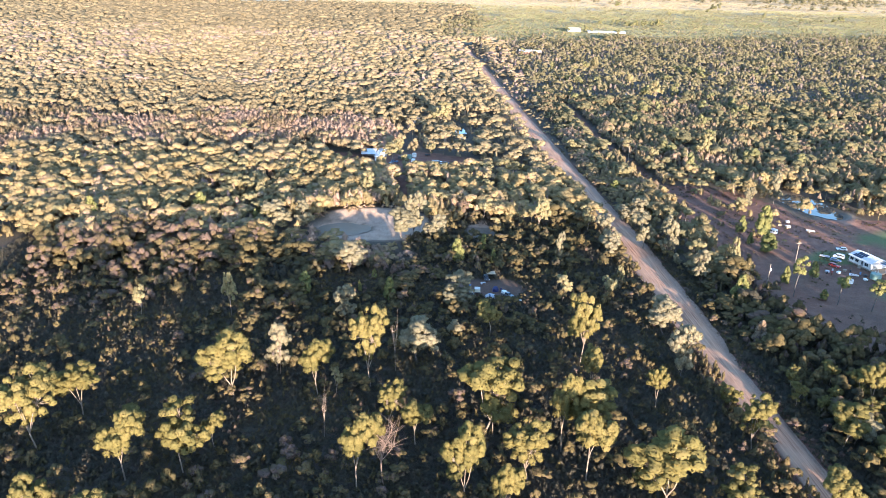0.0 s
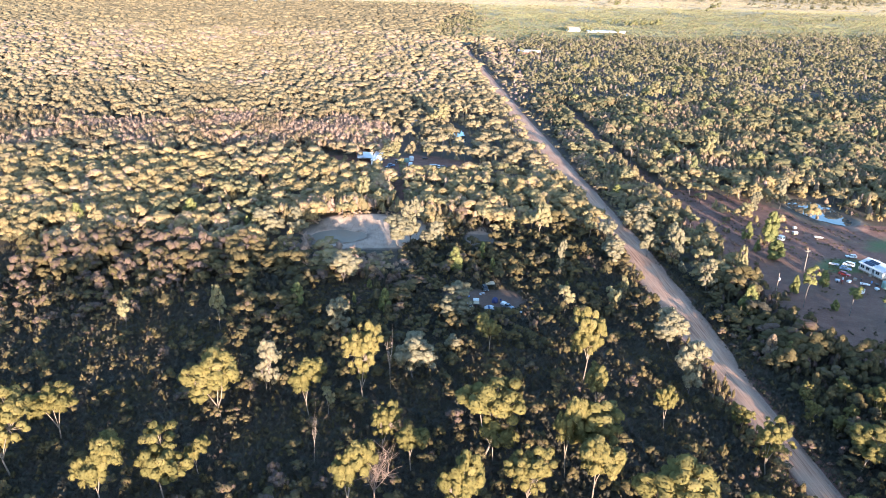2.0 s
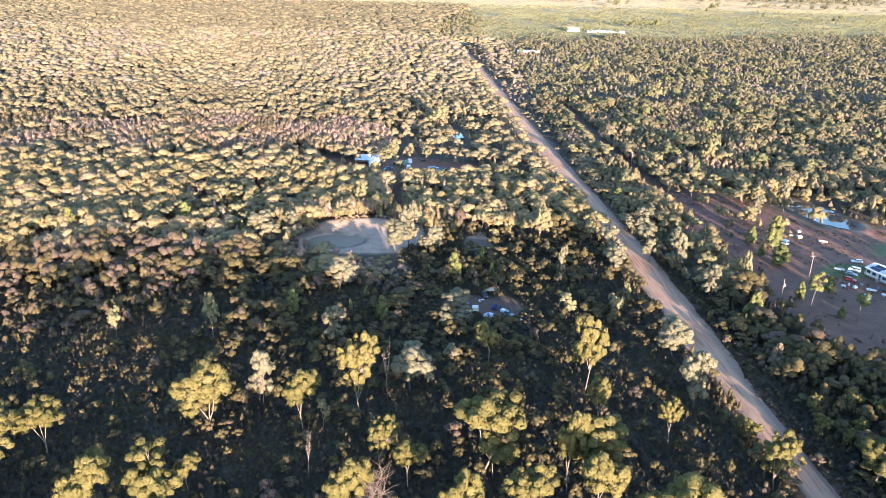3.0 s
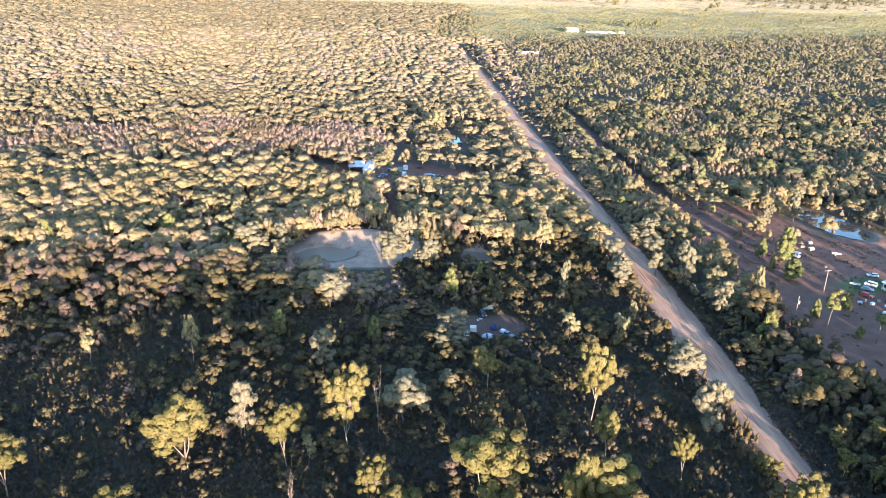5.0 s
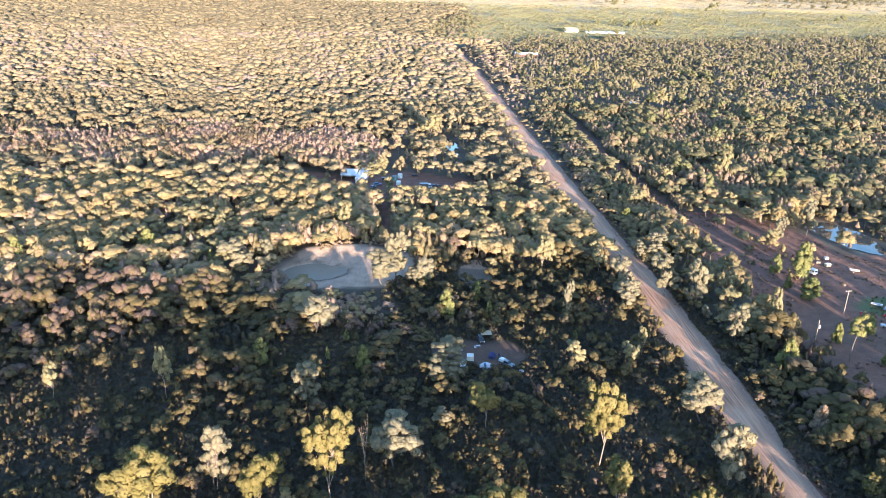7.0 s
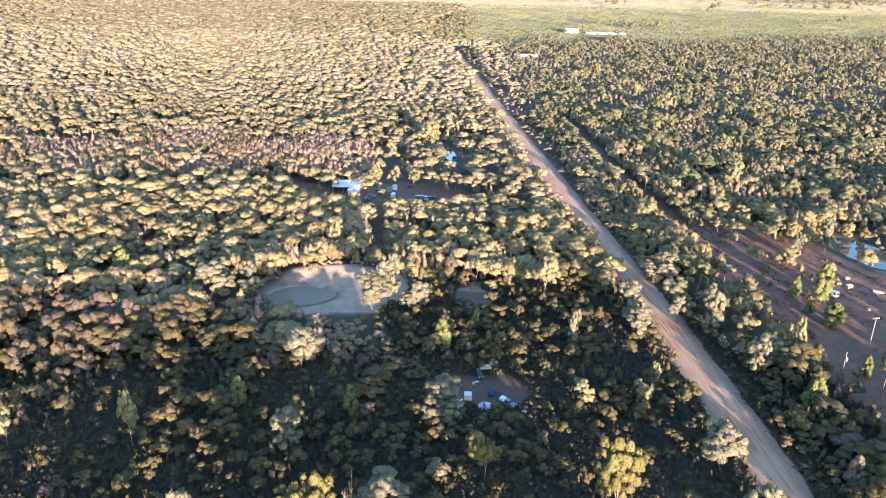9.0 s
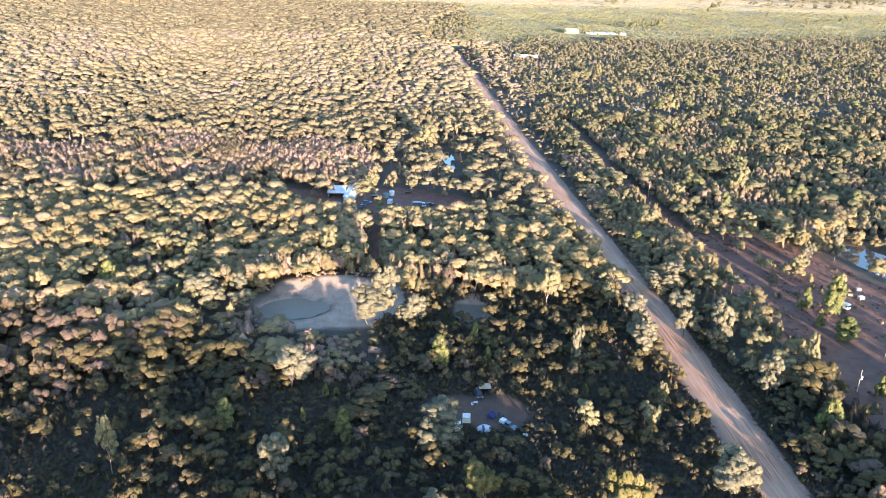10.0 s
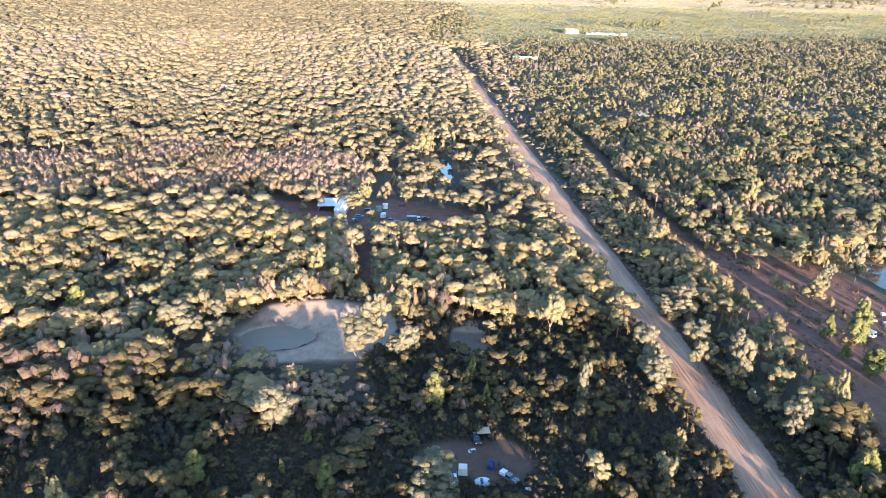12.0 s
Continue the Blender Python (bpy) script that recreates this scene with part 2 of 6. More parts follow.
# x, y, half-length, half-width, turn in degrees
CAMP = (16, 245, 14, 8, 0)
DAM_BANK = (-30, 305.5, 24.5, 18.5, 5)
DAM_WATER = (-42, 303, 11.6, 8.0, 3)
SAND_PATCH = (16, 303, 6, 11, 0)
YARD = (-20, 418, 34, 19, 0)
FAR_POOL = (9, 500, 3.6, 22, 8)
HOUSE_POOL = (176.8, 356, 20.0, 9.8, -78)
BARE_LEFT = (-98, 284, 22, 5, 8)
BARE_GLADE = (-76, 426, 26, 7, 4)
FAR_YARD = (158, 640, 30, 9, 8)


def smooth(a, b, x):
    t = np.clip((x - a) / (b - a), 0, 1)
    return t * t * (3 - 2 * t)


def blob(x, y, e):
    """Distance from an ellipse's middle, 1 at its rim."""
    a = radians(e[4])
    u, v = (x - e[0]) * math.cos(a) + (y - e[1]) * math.sin(a), -(x - e[0]) * math.sin(a) + (y - e[1]) * math.cos(a)
    return np.sqrt((u / e[2]) ** 2 + (v / e[3]) ** 2)


def line_dist(x, y, line):
    best = np.full(np.shape(x), 1e9)
    for (ax, ay), (bx, by) in zip(line, line[1:]):
        dx, dy = bx - ax, by - ay
        t = np.clip(((x - ax) * dx + (y - ay) * dy) / (dx * dx + dy * dy), 0, 1)
        best = np.minimum(best, np.hypot(x - ax - t * dx, y - ay - t * dy))
    return best


def inside(x, y, poly):
    c = np.zeros(np.shape(x), bool)
    for (ax, ay), (bx, by) in zip(poly, poly[1:] + poly[:1]):
        c ^= ((ay > y) != (by > y)) & (x < (bx - ax) * (y - ay) / (by - ay + 1e-9) + ax)
    return c


lattice = np.random.RandomState(5).rand(256, 256)


def patch(x, y, size, shift=0.0):
    """Smooth random patches, 0 to 1, of that size in metres."""
    u, v = np.asarray(x) / size + 31.7 + shift, np.asarray(y) / size + 17.3 + shift * 1.7
    i, j = np.floor(u).astype(int), np.floor(v).astype(int)
    s, t = smooth(0, 1, u - i), smooth(0, 1, v - j)
    g = lambda a, b: lattice[(a % 256, b % 256)]
    return (g(i, j) * (1 - s) + g(i + 1, j) * s) * (1 - t) + (g(i, j + 1) * (1 - s) + g(i + 1, j + 1) * s) * t


def field_edge(x, y):
    """Positive in the open country beyond the wood."""
    right = np.minimum(y - (1045 + 0.36 * x), x + 9 - (y - 1100) * 0.07)
    left = y - (1690 + 0.20 * np.minimum(x, 0) + 0.0002 * np.minimum(x, 0) * -500)
    return np.maximum(right, left) + 70 * (patch(x, y, 60, 9) - 0.5)


def height(x, y):
    z = 0.35 * (patch(x, y, 19) - 0.5) + 0.5 * (patch(x, y, 60, 3) - 0.5)
    z = z * smooth(3, 14, line_dist(x, y, ROAD_LINE))
    for e, depth in ((DAM_WATER, 1.3), (HOUSE_POOL, 1.4), (FAR_POOL, 1.2)):
        d = blob(x, y, e)
        z = z * smooth(1.0, 1.9, d) - depth * (1 - smooth(0.75, 1.12, d))
    d = blob(x, y, DAM_BANK)
    z = z + 1.9 * smooth(0.4, 1.0, d) * smooth(300, 320, y) * (1 - smooth(1.15, 2.1, d))
    z = z + 0.15 * np.exp(-((d - 1.02) / 0.14) ** 2) * smooth(298, 320, y) + 0.5 * np.exp(-((d - 1.0) / 0.1) ** 2)
    z = z + 1.5 * np.exp(-((y - 314.5) / 1.6) ** 2 - ((x - 16) / 5.5) ** 4)
    d = blob(x, y, HOUSE_POOL)
    return z + 0.7 * np.exp(-((d - 1.3) / 0.16) ** 2) * smooth(352, 335, y)


def grid_axis(fine0, fine1, step, far0, far1):
    mid = np.arange(fine0, fine1 + 0.1, step)
    up, d = [mid[-1]], step
    while up[-1] < far1:
        d *= 1.12
        up.append(up[-1] + d)
    down, d = [mid[0]], step
    while down[-1] > far0:
        d *= 1.12
        down.append(down[-1] - d)
    return np.array(down[:0:-1] + list(mid) + up[1:])


def build_ground():
    xs, ys = grid_axis(-150, 225, 2.1, -4500, 4500), grid_axis(110, 540, 2.1, -2500, 4800)
    X, Y = np.meshgrid(xs, ys)
    x, y = X.ravel(), Y.ravel()
    me = bpy.data.meshes.new("ground")
    w = len(xs)
    k = (np.arange(len(ys) - 1)[:, None] * w + np.arange(w - 1)).ravel()
    quads = np.stack([k, k + 1, k + w + 1, k + w], 1)
    me.vertices.add(len(x))
    me.vertices.foreach_set("co", np.stack([x, y, height(x, y)], 1).astype(np.float32).ravel())
    me.loops.add(quads.size)
    me.loops.foreach_set("vertex_index", quads.ravel().astype(np.int32))
    me.polygons.add(len(quads))
    me.polygons.foreach_set("loop_start", np.arange(0, quads.size, 4, dtype=np.int32))
    me.polygons.foreach_set("use_smooth", np.ones(len(quads), bool))
    me.update(calc_edges=True)
    rag = 0.5 * (patch(x, y, 6) - 0.5)
    soil = np.maximum.reduce([1 - smooth(0.85, 1.2, blob(x, y, e) + rag) for e in (CAMP, YARD, BARE_LEFT, BARE_GLADE, FAR_YARD)])
    # Soil halved at the camp and left glade, darkening the glade as if shaded.
    soil = soil * np.where((blob(x, y, CAMP) < 1.5) | (blob(x, y, BARE_LEFT) < 1.5), 0.5, 1.0)
    # Yard soil thins toward the south, putting its shade into the ground colour.
    soil = np.maximum(soil, inside(x, y, PROPERTY) * (0.45 + 0.3 * smooth(262, 300, y) + 0.5 * patch(x, y, 14)))
    soil = np.maximum(soil, 1 - smooth(1.5, 3.5, line_dist(x, y, TRACK) + 2 * rag))
    soil = np.maximum(soil, (1 - smooth(2.0, 7.0, line_dist(x, y, EASEMENT) + 5 * rag)) * 0.9)
    soil = np.maximum(soil, (1 - smooth(5.5, 9.0, line_dist(x, y, ROAD_LINE) + 4 * rag)))
    sand = np.maximum.reduce([1 - smooth(0.9, 1.1, blob(x, y, e) + 0.5 * rag) for e in (DAM_BANK, SAND_PATCH)])
    sand = np.maximum(sand, 0.5 * (1 - smooth(1.15, 1.5, blob(x, y, HOUSE_POOL) + rag)) * smooth(350, 338, y))
    lawn = np.maximum(1 - smooth(0.8, 1.2, blob(x, y, (160, 286, 14, 7, 10)) + rag), 1 - smooth(0.8, 1.2, blob(x, y, (166, 248, 12, 8, 0)) + rag))
    lawn = np.maximum(lawn, 1 - smooth(0.8, 1.3, blob(x, y, (205, 310, 30, 12, 0)) + rag))
    wet = np.maximum.reduce([np.exp(-((blob(x, y, e) + 0.12 * rag - 1.05) / 0.07) ** 2) for e in (DAM_WATER, HOUSE_POOL)]) * 0.8
    wet = np.maximum(wet, 0.7 * smooth(-40, -56, x + 10 * rag) * (blob(x, y, DAM_BANK) < 1.1) * (blob(x, y, DAM_WATER) > 1.0))
    wet = np.maximum(wet, 0.75 * (1 - smooth(0.8, 1.0, blob(x, y, SAND_PATCH) + 0.3 * rag)) * (y < 309))
    f = field_edge(x, y)
    edge2 = y - (1700 + 0.28 * x) + 60 * (patch(x, y, 90) - 0.5)
    pasture = smooth(0, 25, f)
    straw = smooth(0, 40, edge2) * (f > 0)
    for name, val in (("soil", soil), ("sand", sand), ("lawn", lawn), ("wet", wet), ("pasture", pasture), ("straw", straw)):
        me.attributes.new(name, "FLOAT", "POINT").data.foreach_set("value", np.clip(val, 0, 1).astype(np.float32))
    me.materials.append(GROUND)
    return tagged(new("ground", me), "dry bush floor of leaf litter, red earth and straw pasture", "ground", kind="structure")


build_ground()


def build_road():
    fine = []
    for (ax, ay), (bx, by) in zip(ROAD_LINE, ROAD_LINE[1:]):
        n = max(1, int(math.hypot(bx - ax, by - ay) / 5))
        fine += [(ax + (bx - ax) * k / n, ay + (by - ay) * k / n) for k in range(n)]
    pts = np.array(fine + [ROAD_LINE[-1]], float)
    for _ in range(6):
        pts[1:-1] = (pts[:-2] + 2 * pts[1:-1] + pts[2:]) / 4
    d = np.gradient(pts, axis=0)
    d /= np.linalg.norm(d, axis=1)[:, None]
    side = np.stack([d[:, 1], -d[:, 0]], 1)
    along = np.concatenate([[0], np.cumsum(np.linalg.norm(np.diff(pts, axis=0), axis=1))])
    # offset from the middle, height: crown, shallow table drains, low windrows
    prof = [(-6.2, -0.06), (-5.4, 0.22), (-4.7, 0.08), (-3.7, 0.14), (-2.0, 0.22), (0, 0.26), (2.0, 0.22), (3.9, 0.14), (4.9, 0.08), (5.7, 0.32), (6.6, 0.02)]
    v, a, s = [], [], []
    for i, (p, q) in enumerate(zip(pts, side)):
        for j, (o, z) in enumerate(prof):
            wob = 0.5 * (patch(p[0] + j * 40, p[1], 9) - 0.5) if abs(o) > 4 else 0
            o = o * (0.64 + 0.36 * smooth(188, 228, p[1]))
            v.append((p[0] + q[0] * (o + wob * 1.6), p[1] + q[1] * (o + wob * 1.6), z + 0.03 + (wob * 0.35 if 5 < abs(o) < 6 else 0)))
            a.append(prof[j][0]), s.append(along[i])
    w = len(prof)
    faces = [(i * w + j, i * w + j + 1, (i + 1) * w + j + 1, (i + 1) * w + j) for i in range(len(pts) - 1) for j in range(w - 1)]
    me = bpy.data.meshes.new("road")
    me.from_pydata(v, [], faces)
    me.polygons.foreach_set("use_smooth", np.ones(len(faces), bool))
    me.attributes.new("across", "FLOAT", "POINT").data.foreach_set("value", a)
    me.attributes.new("along", "FLOAT", "POINT").data.foreach_set("value", s)
    me.materials.append(ROAD)
    return tagged(new("road", me), "straight unsealed graded earth road with wheel tracks", "road", kind="structure")


build_road()


def build_water(name, e, z, mat, label):
    bm = bmesh.new()
    a = radians(e[4])
    ring = []
    for k in range(64):
        t = k * math.tau / 64
        r = 1.0 + 0.08 * math.sin(3 * t + 1) + 0.05 * math.sin(5 * t) + 0.03 * math.sin(11 * t)
        u, v = r * e[2] * math.cos(t), r * e[3] * math.sin(t)
        ring.append(bm.verts.new((u * math.cos(a) - v * math.sin(a), u * math.sin(a) + v * math.cos(a), 0)))
    bm.faces.new(ring)
    me = bpy.data.meshes.new(name)
    bm.to_mesh(me)
    bm.free()
    me.materials.append(mat)
    ob = new(name, me)
    ob.location = (e[0], e[1], z)
    return tagged(ob, label, "water", kind="structure")


build_water("water", DAM_WATER, -0.30, MUDDY, "shallow muddy water in a pale sandy dam")
build_water("water", HOUSE_POOL, -0.25, CLEAR, "still dam water mirroring the sky")
build_water("water", FAR_POOL, -0.25, CLEAR, "narrow still pool among the trees")


def pink_zone(x, y):
    """The belt of grey-pink upright regrowth north-west of the dam."""
    return (x < -28 + 30 * (patch(x, y, 24, 12) - 0.5)) & (np.abs(y - 466 - 0.08 * x - 60 * (patch(x, y, 55, 2) - 0.5)) < 50) & (blob(x, y, BARE_GLADE) > 1.1)

# ---- trees ----
def unit(v):
    return v / np.maximum(np.linalg.norm(v, axis=-1, keepdims=True), 1e-9)


def leaf_tris(mid, normal, size, rng, stretch=1.0):
    """One small three-cornered spray of leaves a point, lying across its normal."""
    n = unit(normal)
    a = unit(np.cross(n, unit(rng.normal(size=n.shape))))
    b = np.cross(n, a)
    s = size[:, None]
    return np.stack([mid + s * (a * 0.62 * stretch), mid + s * (-a * 0.38 + b * 0.5), mid + s * (-a * 0.38 - b * 0.5)], 1)


def solid(sides, rings):
    """A rough closed cap, open below: a coarse mass for leaves to sit on."""
    tris, top = [], (0.0, 0.0, 1.0)
    pts = []
    for i in range(rings):
        t = math.pi * (0.62 / rings) * (i + 1)
        pts.append([(math.sin(t) * math.cos((k + 0.5 * (i % 2)) * math.tau / sides), math.sin(t) * math.sin((k + 0.5 * (i % 2)) * math.tau / sides), math.cos(t)) for k in range(sides)])
    for k in range(sides):
        tris.append((top, pts[0][k], pts[0][(k + 1) % sides]))
        for i in range(rings - 1):
            a, b, c, d = pts[i][k], pts[i][(k + 1) % sides], pts[i + 1][k], pts[i + 1][(k + 1) % sides]
            if i % 2 == 0:
                tris += [(a, c, b), (b, c, d)]
            else:
                tris += [(a, c, d), (a, d, b)]
    return np.array(tris)


MASSES = {12: solid(4, 2), 15: solid(5, 2), 30: solid(6, 3), 6: solid(6, 1), 4: solid(4, 1)}


def round_lie(tris, centre, radii):
    """Three corners and the three outward directions of the puff that they belong to."""
    n = unit((tris - np.asarray(centre)) / np.asarray(radii) ** 2) * (1, 1, 0.75)
    return np.concatenate([tris, n], 1)


def mass(centre, radii, faces, rng):
    base = MASSES[faces]
    keys, inv = np.unique(base.reshape(-1, 3).round(5), axis=0, return_inverse=True)
    keys = keys * rng.uniform(0.8, 1.12, (len(keys), 1)) + rng.normal(size=keys.shape) * 0.05
    a = rng.uniform(0, math.tau)
    c, s = math.cos(a), math.sin(a)
    keys = np.stack([keys[:, 0] * c - keys[:, 1] * s, keys[:, 0] * s + keys[:, 1] * c, keys[:, 2]], 1)
    return (keys * np.asarray(radii) + np.asarray(centre))[np.ravel(inv)].reshape(-1, 3, 3)


def clump(centre, radii, count, size, rng, up=0.25, jitter=0.4, core=0, erect=0.0):
    """A puff: a rounded body with sprays of leaves standing off it."""
    radii = np.asarray(radii, float)
    out = []
    if core:
        out.append(mass(centre, radii * 0.95, core, rng))
    if count > 0:
        d = unit(rng.normal(size=(count, 3)) + (0, 0, up))
        mid = np.asarray(centre) + d * rng.uniform(0.86, 1.10, (count, 1)) * radii
        face = unit(d / radii) * (1, 1, 1 - erect) + jitter * rng.normal(size=(count, 3)) * (1, 1, 1 - 0.6 * erect)
        out.append(leaf_tris(mid, face, size * rng.uniform(0.6, 1.3, count), rng, 1.3))
    return round_lie(np.concatenate(out), np.asarray(centre) - (0, 0, 0.12 * radii[2]), radii)


def settle(tris, centre, radii, share=0.45):
    """Leans the puffs' directions toward the roundness of the whole crown."""
    whole = unit((tris[:, :3] - np.asarray(centre)) / np.asarray(radii) ** 2)
    tris[:, 3:] = (1 - share) * tris[:, 3:] + share * whole
    return tris


def tri_mesh(name, tris, tone, mat):
    """Loose triangles; corners alone, or corners and the direction of each."""
    me = bpy.data.meshes.new(name)
    n = len(tris)
    tris = np.asarray(tris, np.float32)
    if tris.shape[1] == 3:
        face = np.cross(tris[:, 1] - tris[:, 0], tris[:, 2] - tris[:, 0])
        face = unit(face * np.where(face[:, 2:] < 0, -1, 1))
        lie = np.repeat(face[:, None], 3, 1)
    else:
        tris, lie = tris[:, :3], tris[:, 3:]
    me.vertices.add(3 * n)
    me.vertices.foreach_set("co", np.ascontiguousarray(tris).ravel())
    me.loops.add(3 * n)
    me.loops.foreach_set("vertex_index", np.arange(3 * n, dtype=np.int32))
    me.polygons.add(n)
    me.polygons.foreach_set("loop_start", np.arange(0, 3 * n, 3, dtype=np.int32))
    me.update(calc_edges=True)
    me.attributes.new("tone", "FLOAT", "FACE").data.foreach_set("value", np.asarray(tone, np.float32))
    me.attributes.new("lie", "FLOAT_VECTOR", "POINT").data.foreach_set("vector", np.ascontiguousarray(lie, np.float32).ravel())
    me.materials.append(mat)
    return me


def tubes(name, runs, mat, sides=6):
    """Tapered limbs: each run is a list of (point, radius)."""
    bm = bmesh.new()
    for run in runs:
        rings = []
        for i, (p, r) in enumerate(run):
            p, r = Vector(p), float(r)
            d = (Vector(run[min(i + 1, len(run) - 1)][0]) - Vector(run[max(i - 1, 0)][0])).normalized()
            u = d.orthogonal().normalized()
            v = d.cross(u)
            rings.append([bm.verts.new(p + r * (u * math.cos(k * math.tau / sides) + v * math.sin(k * math.tau / sides))) for k in range(sides)])
        for a, b in zip(rings, rings[1:]):
            for k in range(sides):
                bm.faces.new((a[k], a[(k + 1) % sides], b[(k + 1) % sides], b[k]))
        bm.faces.new(rings[-1])
    me = bpy.data.meshes.new(name)
    bm.to_mesh(me)
    bm.free()
    me.polygons.foreach_set("use_smooth", np.ones(len(me.polygons), bool))
    me.materials.append(mat)
    return me


def limb(a, b, r0, r1, rng, sag=0.12, n=4):
    a, b = np.array(a, float), np.array(b, float)
    span = np.linalg.norm(b - a)
    bend = rng.normal(size=3) * sag * span * 0.5
    bend[2] += sag * span * 0.5
    return [(tuple(a + (b - a) * t + bend * 4 * t * (1 - t) * 0.5), r0 + (r1 - r0) * t) for t in np.linspace(0, 1, n + 1)]


def tree(name, trunk_me, crown_me, label, category, group):
    root = tagged(new(name), label, category, group)
    for part_name, me in (("trunk", trunk_me), ("crown", crown_me)):
        if me:
            new(part_name, me).parent = root
    return root


def make_gum(seed, leaf, wood, tall=16.0, wide=5.5, clumps=34, leaves=70, spread=0.25, low=0.27, name="gum_tree", label="", group="", sides=6, core=30, crown=(0.48, 0.84), flat=0.8, size=0.42):
    rng = np.random.RandomState(seed)
    fork = np.array([rng.normal() * 0.5, rng.normal() * 0.5, tall * rng.uniform(low - 0.06, low + 0.06)])
    heads = []
    mains = rng.randint(3, 6)
    for k in range(mains):
        ang = (k + rng.uniform(-0.3, 0.3)) * math.tau / mains
        rad = wide * rng.uniform(0.15, 0.42)
        heads.append(np.array([rad * math.cos(ang), rad * math.sin(ang), tall * rng.uniform(*crown)]))
    puffs = []
    for c in range(clumps):
        e = heads[c % mains]
        d = unit(rng.normal(size=3) * (1, 1, 0.75) + (0, 0, 0.15))
        puffs.append((e, e + d * np.array([wide * 0.38, wide * 0.38, tall * 0.16]) * rng.uniform(0.45, 1.15), wide * spread * rng.uniform(0.65, 1.25)))
    # the crown is centred over the foot and filled out to its radius and height
    mid = np.array([p for _, p, _ in puffs])
    ext = np.array([s for _, _, s in puffs])
    cx, cy = ((mid[:, 0] + ext).max() + (mid[:, 0] - ext).min()) / 2, ((mid[:, 1] + ext).max() + (mid[:, 1] - ext).min()) / 2
    k = 1.12 * wide / (np.hypot(mid[:, 0] - cx, mid[:, 1] - cy) + ext * 0.9).max()
    kz = (tall - ext.max() * flat * 0.9 - fork[2]) / (mid[:, 2].max() - fork[2])

    def fit_in(p):
        return np.array([(p[0] - cx) * k, (p[1] - cy) * k, fork[2] + (p[2] - fork[2]) * kz])
    runs = [limb((0, 0, -0.3), fork, 0.19, 0.14, rng, 0.06)] + [limb(fork, fit_in(e), 0.11, 0.05, rng, 0.16) for e in heads]
    tris, tone = [], []
    for e, p, s in puffs:
        e, p = fit_in(e), fit_in(p)
        runs.append(limb(e * 0.85 + fork * 0.15, p, 0.06, 0.02, rng, 0.1, 2))
        t = clump(p, (s, s, s * flat), leaves, size, rng, 0.3, 0.4, core)
        tris.append(t)
        tone.append(np.full(len(t), 0.5 + rng.normal() * 0.13))
    tris = np.concatenate(tris)
    z0, z1 = tris[:, :3, 2].min(), tris[:, :3, 2].max()
    tris = settle(tris, (0, 0, 0.55 * z0 + 0.45 * z1), (wide, wide, 0.5 * (z1 - z0)))
    return tree(name, tubes("trunk", runs, wood, sides), tri_mesh("crown", tris, np.concatenate(tone), leaf), label, name.replace("_", " "), group)


def make_cypress(seed, leaf, tall=8.0, wide=2.4, name="cypress_pine", label="", group="cypress pines"):
    rng = np.random.RandomState(seed)
    runs = [limb((0, 0, -0.3), (rng.normal() * 0.15, rng.normal() * 0.15, tall * 0.95), 0.16, 0.03, rng, 0.02, 5)]
    tris, tone = [], []
    for c in range(40):
        f = rng.uniform(0.0, 1.0) ** 0.85
        z = tall * (0.14 + 0.84 * f)
        rr = wide * (1 - f) ** 0.55 * min(1, 0.55 + 2.2 * f) * rng.uniform(0.45, 0.85)
        ang = rng.uniform(0, math.tau)
        p = (rr * math.cos(ang), rr * math.sin(ang), z)
        if rr > 0.5:
            runs.append(limb((0, 0, z - 0.4 * rr), p, 0.05, 0.015, rng, 0.08, 2))
        s = 0.22 * wide + 0.22 * wide * (1 - f) * rng.uniform(0.6, 1.2)
        t = clump(p, (s, s, s * 1.25), 34, 0.40, rng, 0.4, 0.45, 15)
        tris.append(t)
        tone.append(np.full(len(t), 0.5 + rng.normal() * 0.15))
    return tree(name, tubes("trunk", runs, DARK_BARK, 5), tri_mesh("crown", np.concatenate(tris), np.concatenate(tone), leaf), label, "cypress tree", group)


def make_dead(seed, tall=12.0, wide=4.0, wood=None, label="", twigs=40):
    rng = np.random.RandomState(seed)
    runs = [limb((0, 0, -0.3), (rng.normal() * 0.4, rng.normal() * 0.4, tall * 0.45), 0.16, 0.11, rng, 0.06)]
    top = np.array(runs[0][-1][0])
    ends = []
    for k in range(7):
        ang = k * math.tau / 7 + rng.uniform(-0.4, 0.4)
        e = top + (wide * 0.6 * math.cos(ang), wide * 0.6 * math.sin(ang), tall * rng.uniform(0.2, 0.5))
        runs.append(limb(top * rng.uniform(0.75, 1.0), e, 0.08, 0.04, rng, 0.1))
        ends.append((top, e))
    for k in range(twigs):
        a, e = ends[k % 7]
        s = a + (e - a) * rng.uniform(0.4, 1.0)
        runs.append(limb(s, s + np.array([rng.normal() * wide * 0.28, rng.normal() * wide * 0.28, abs(rng.normal()) * tall * 0.13]), 0.035, 0.015, rng, 0.15, 2))
    root = tagged(new("dead_tree"), label, "dead tree", "dead trees")
    new("trunk", tubes("trunk", runs, wood or DEAD_WOOD, 5)).parent = root
    return root


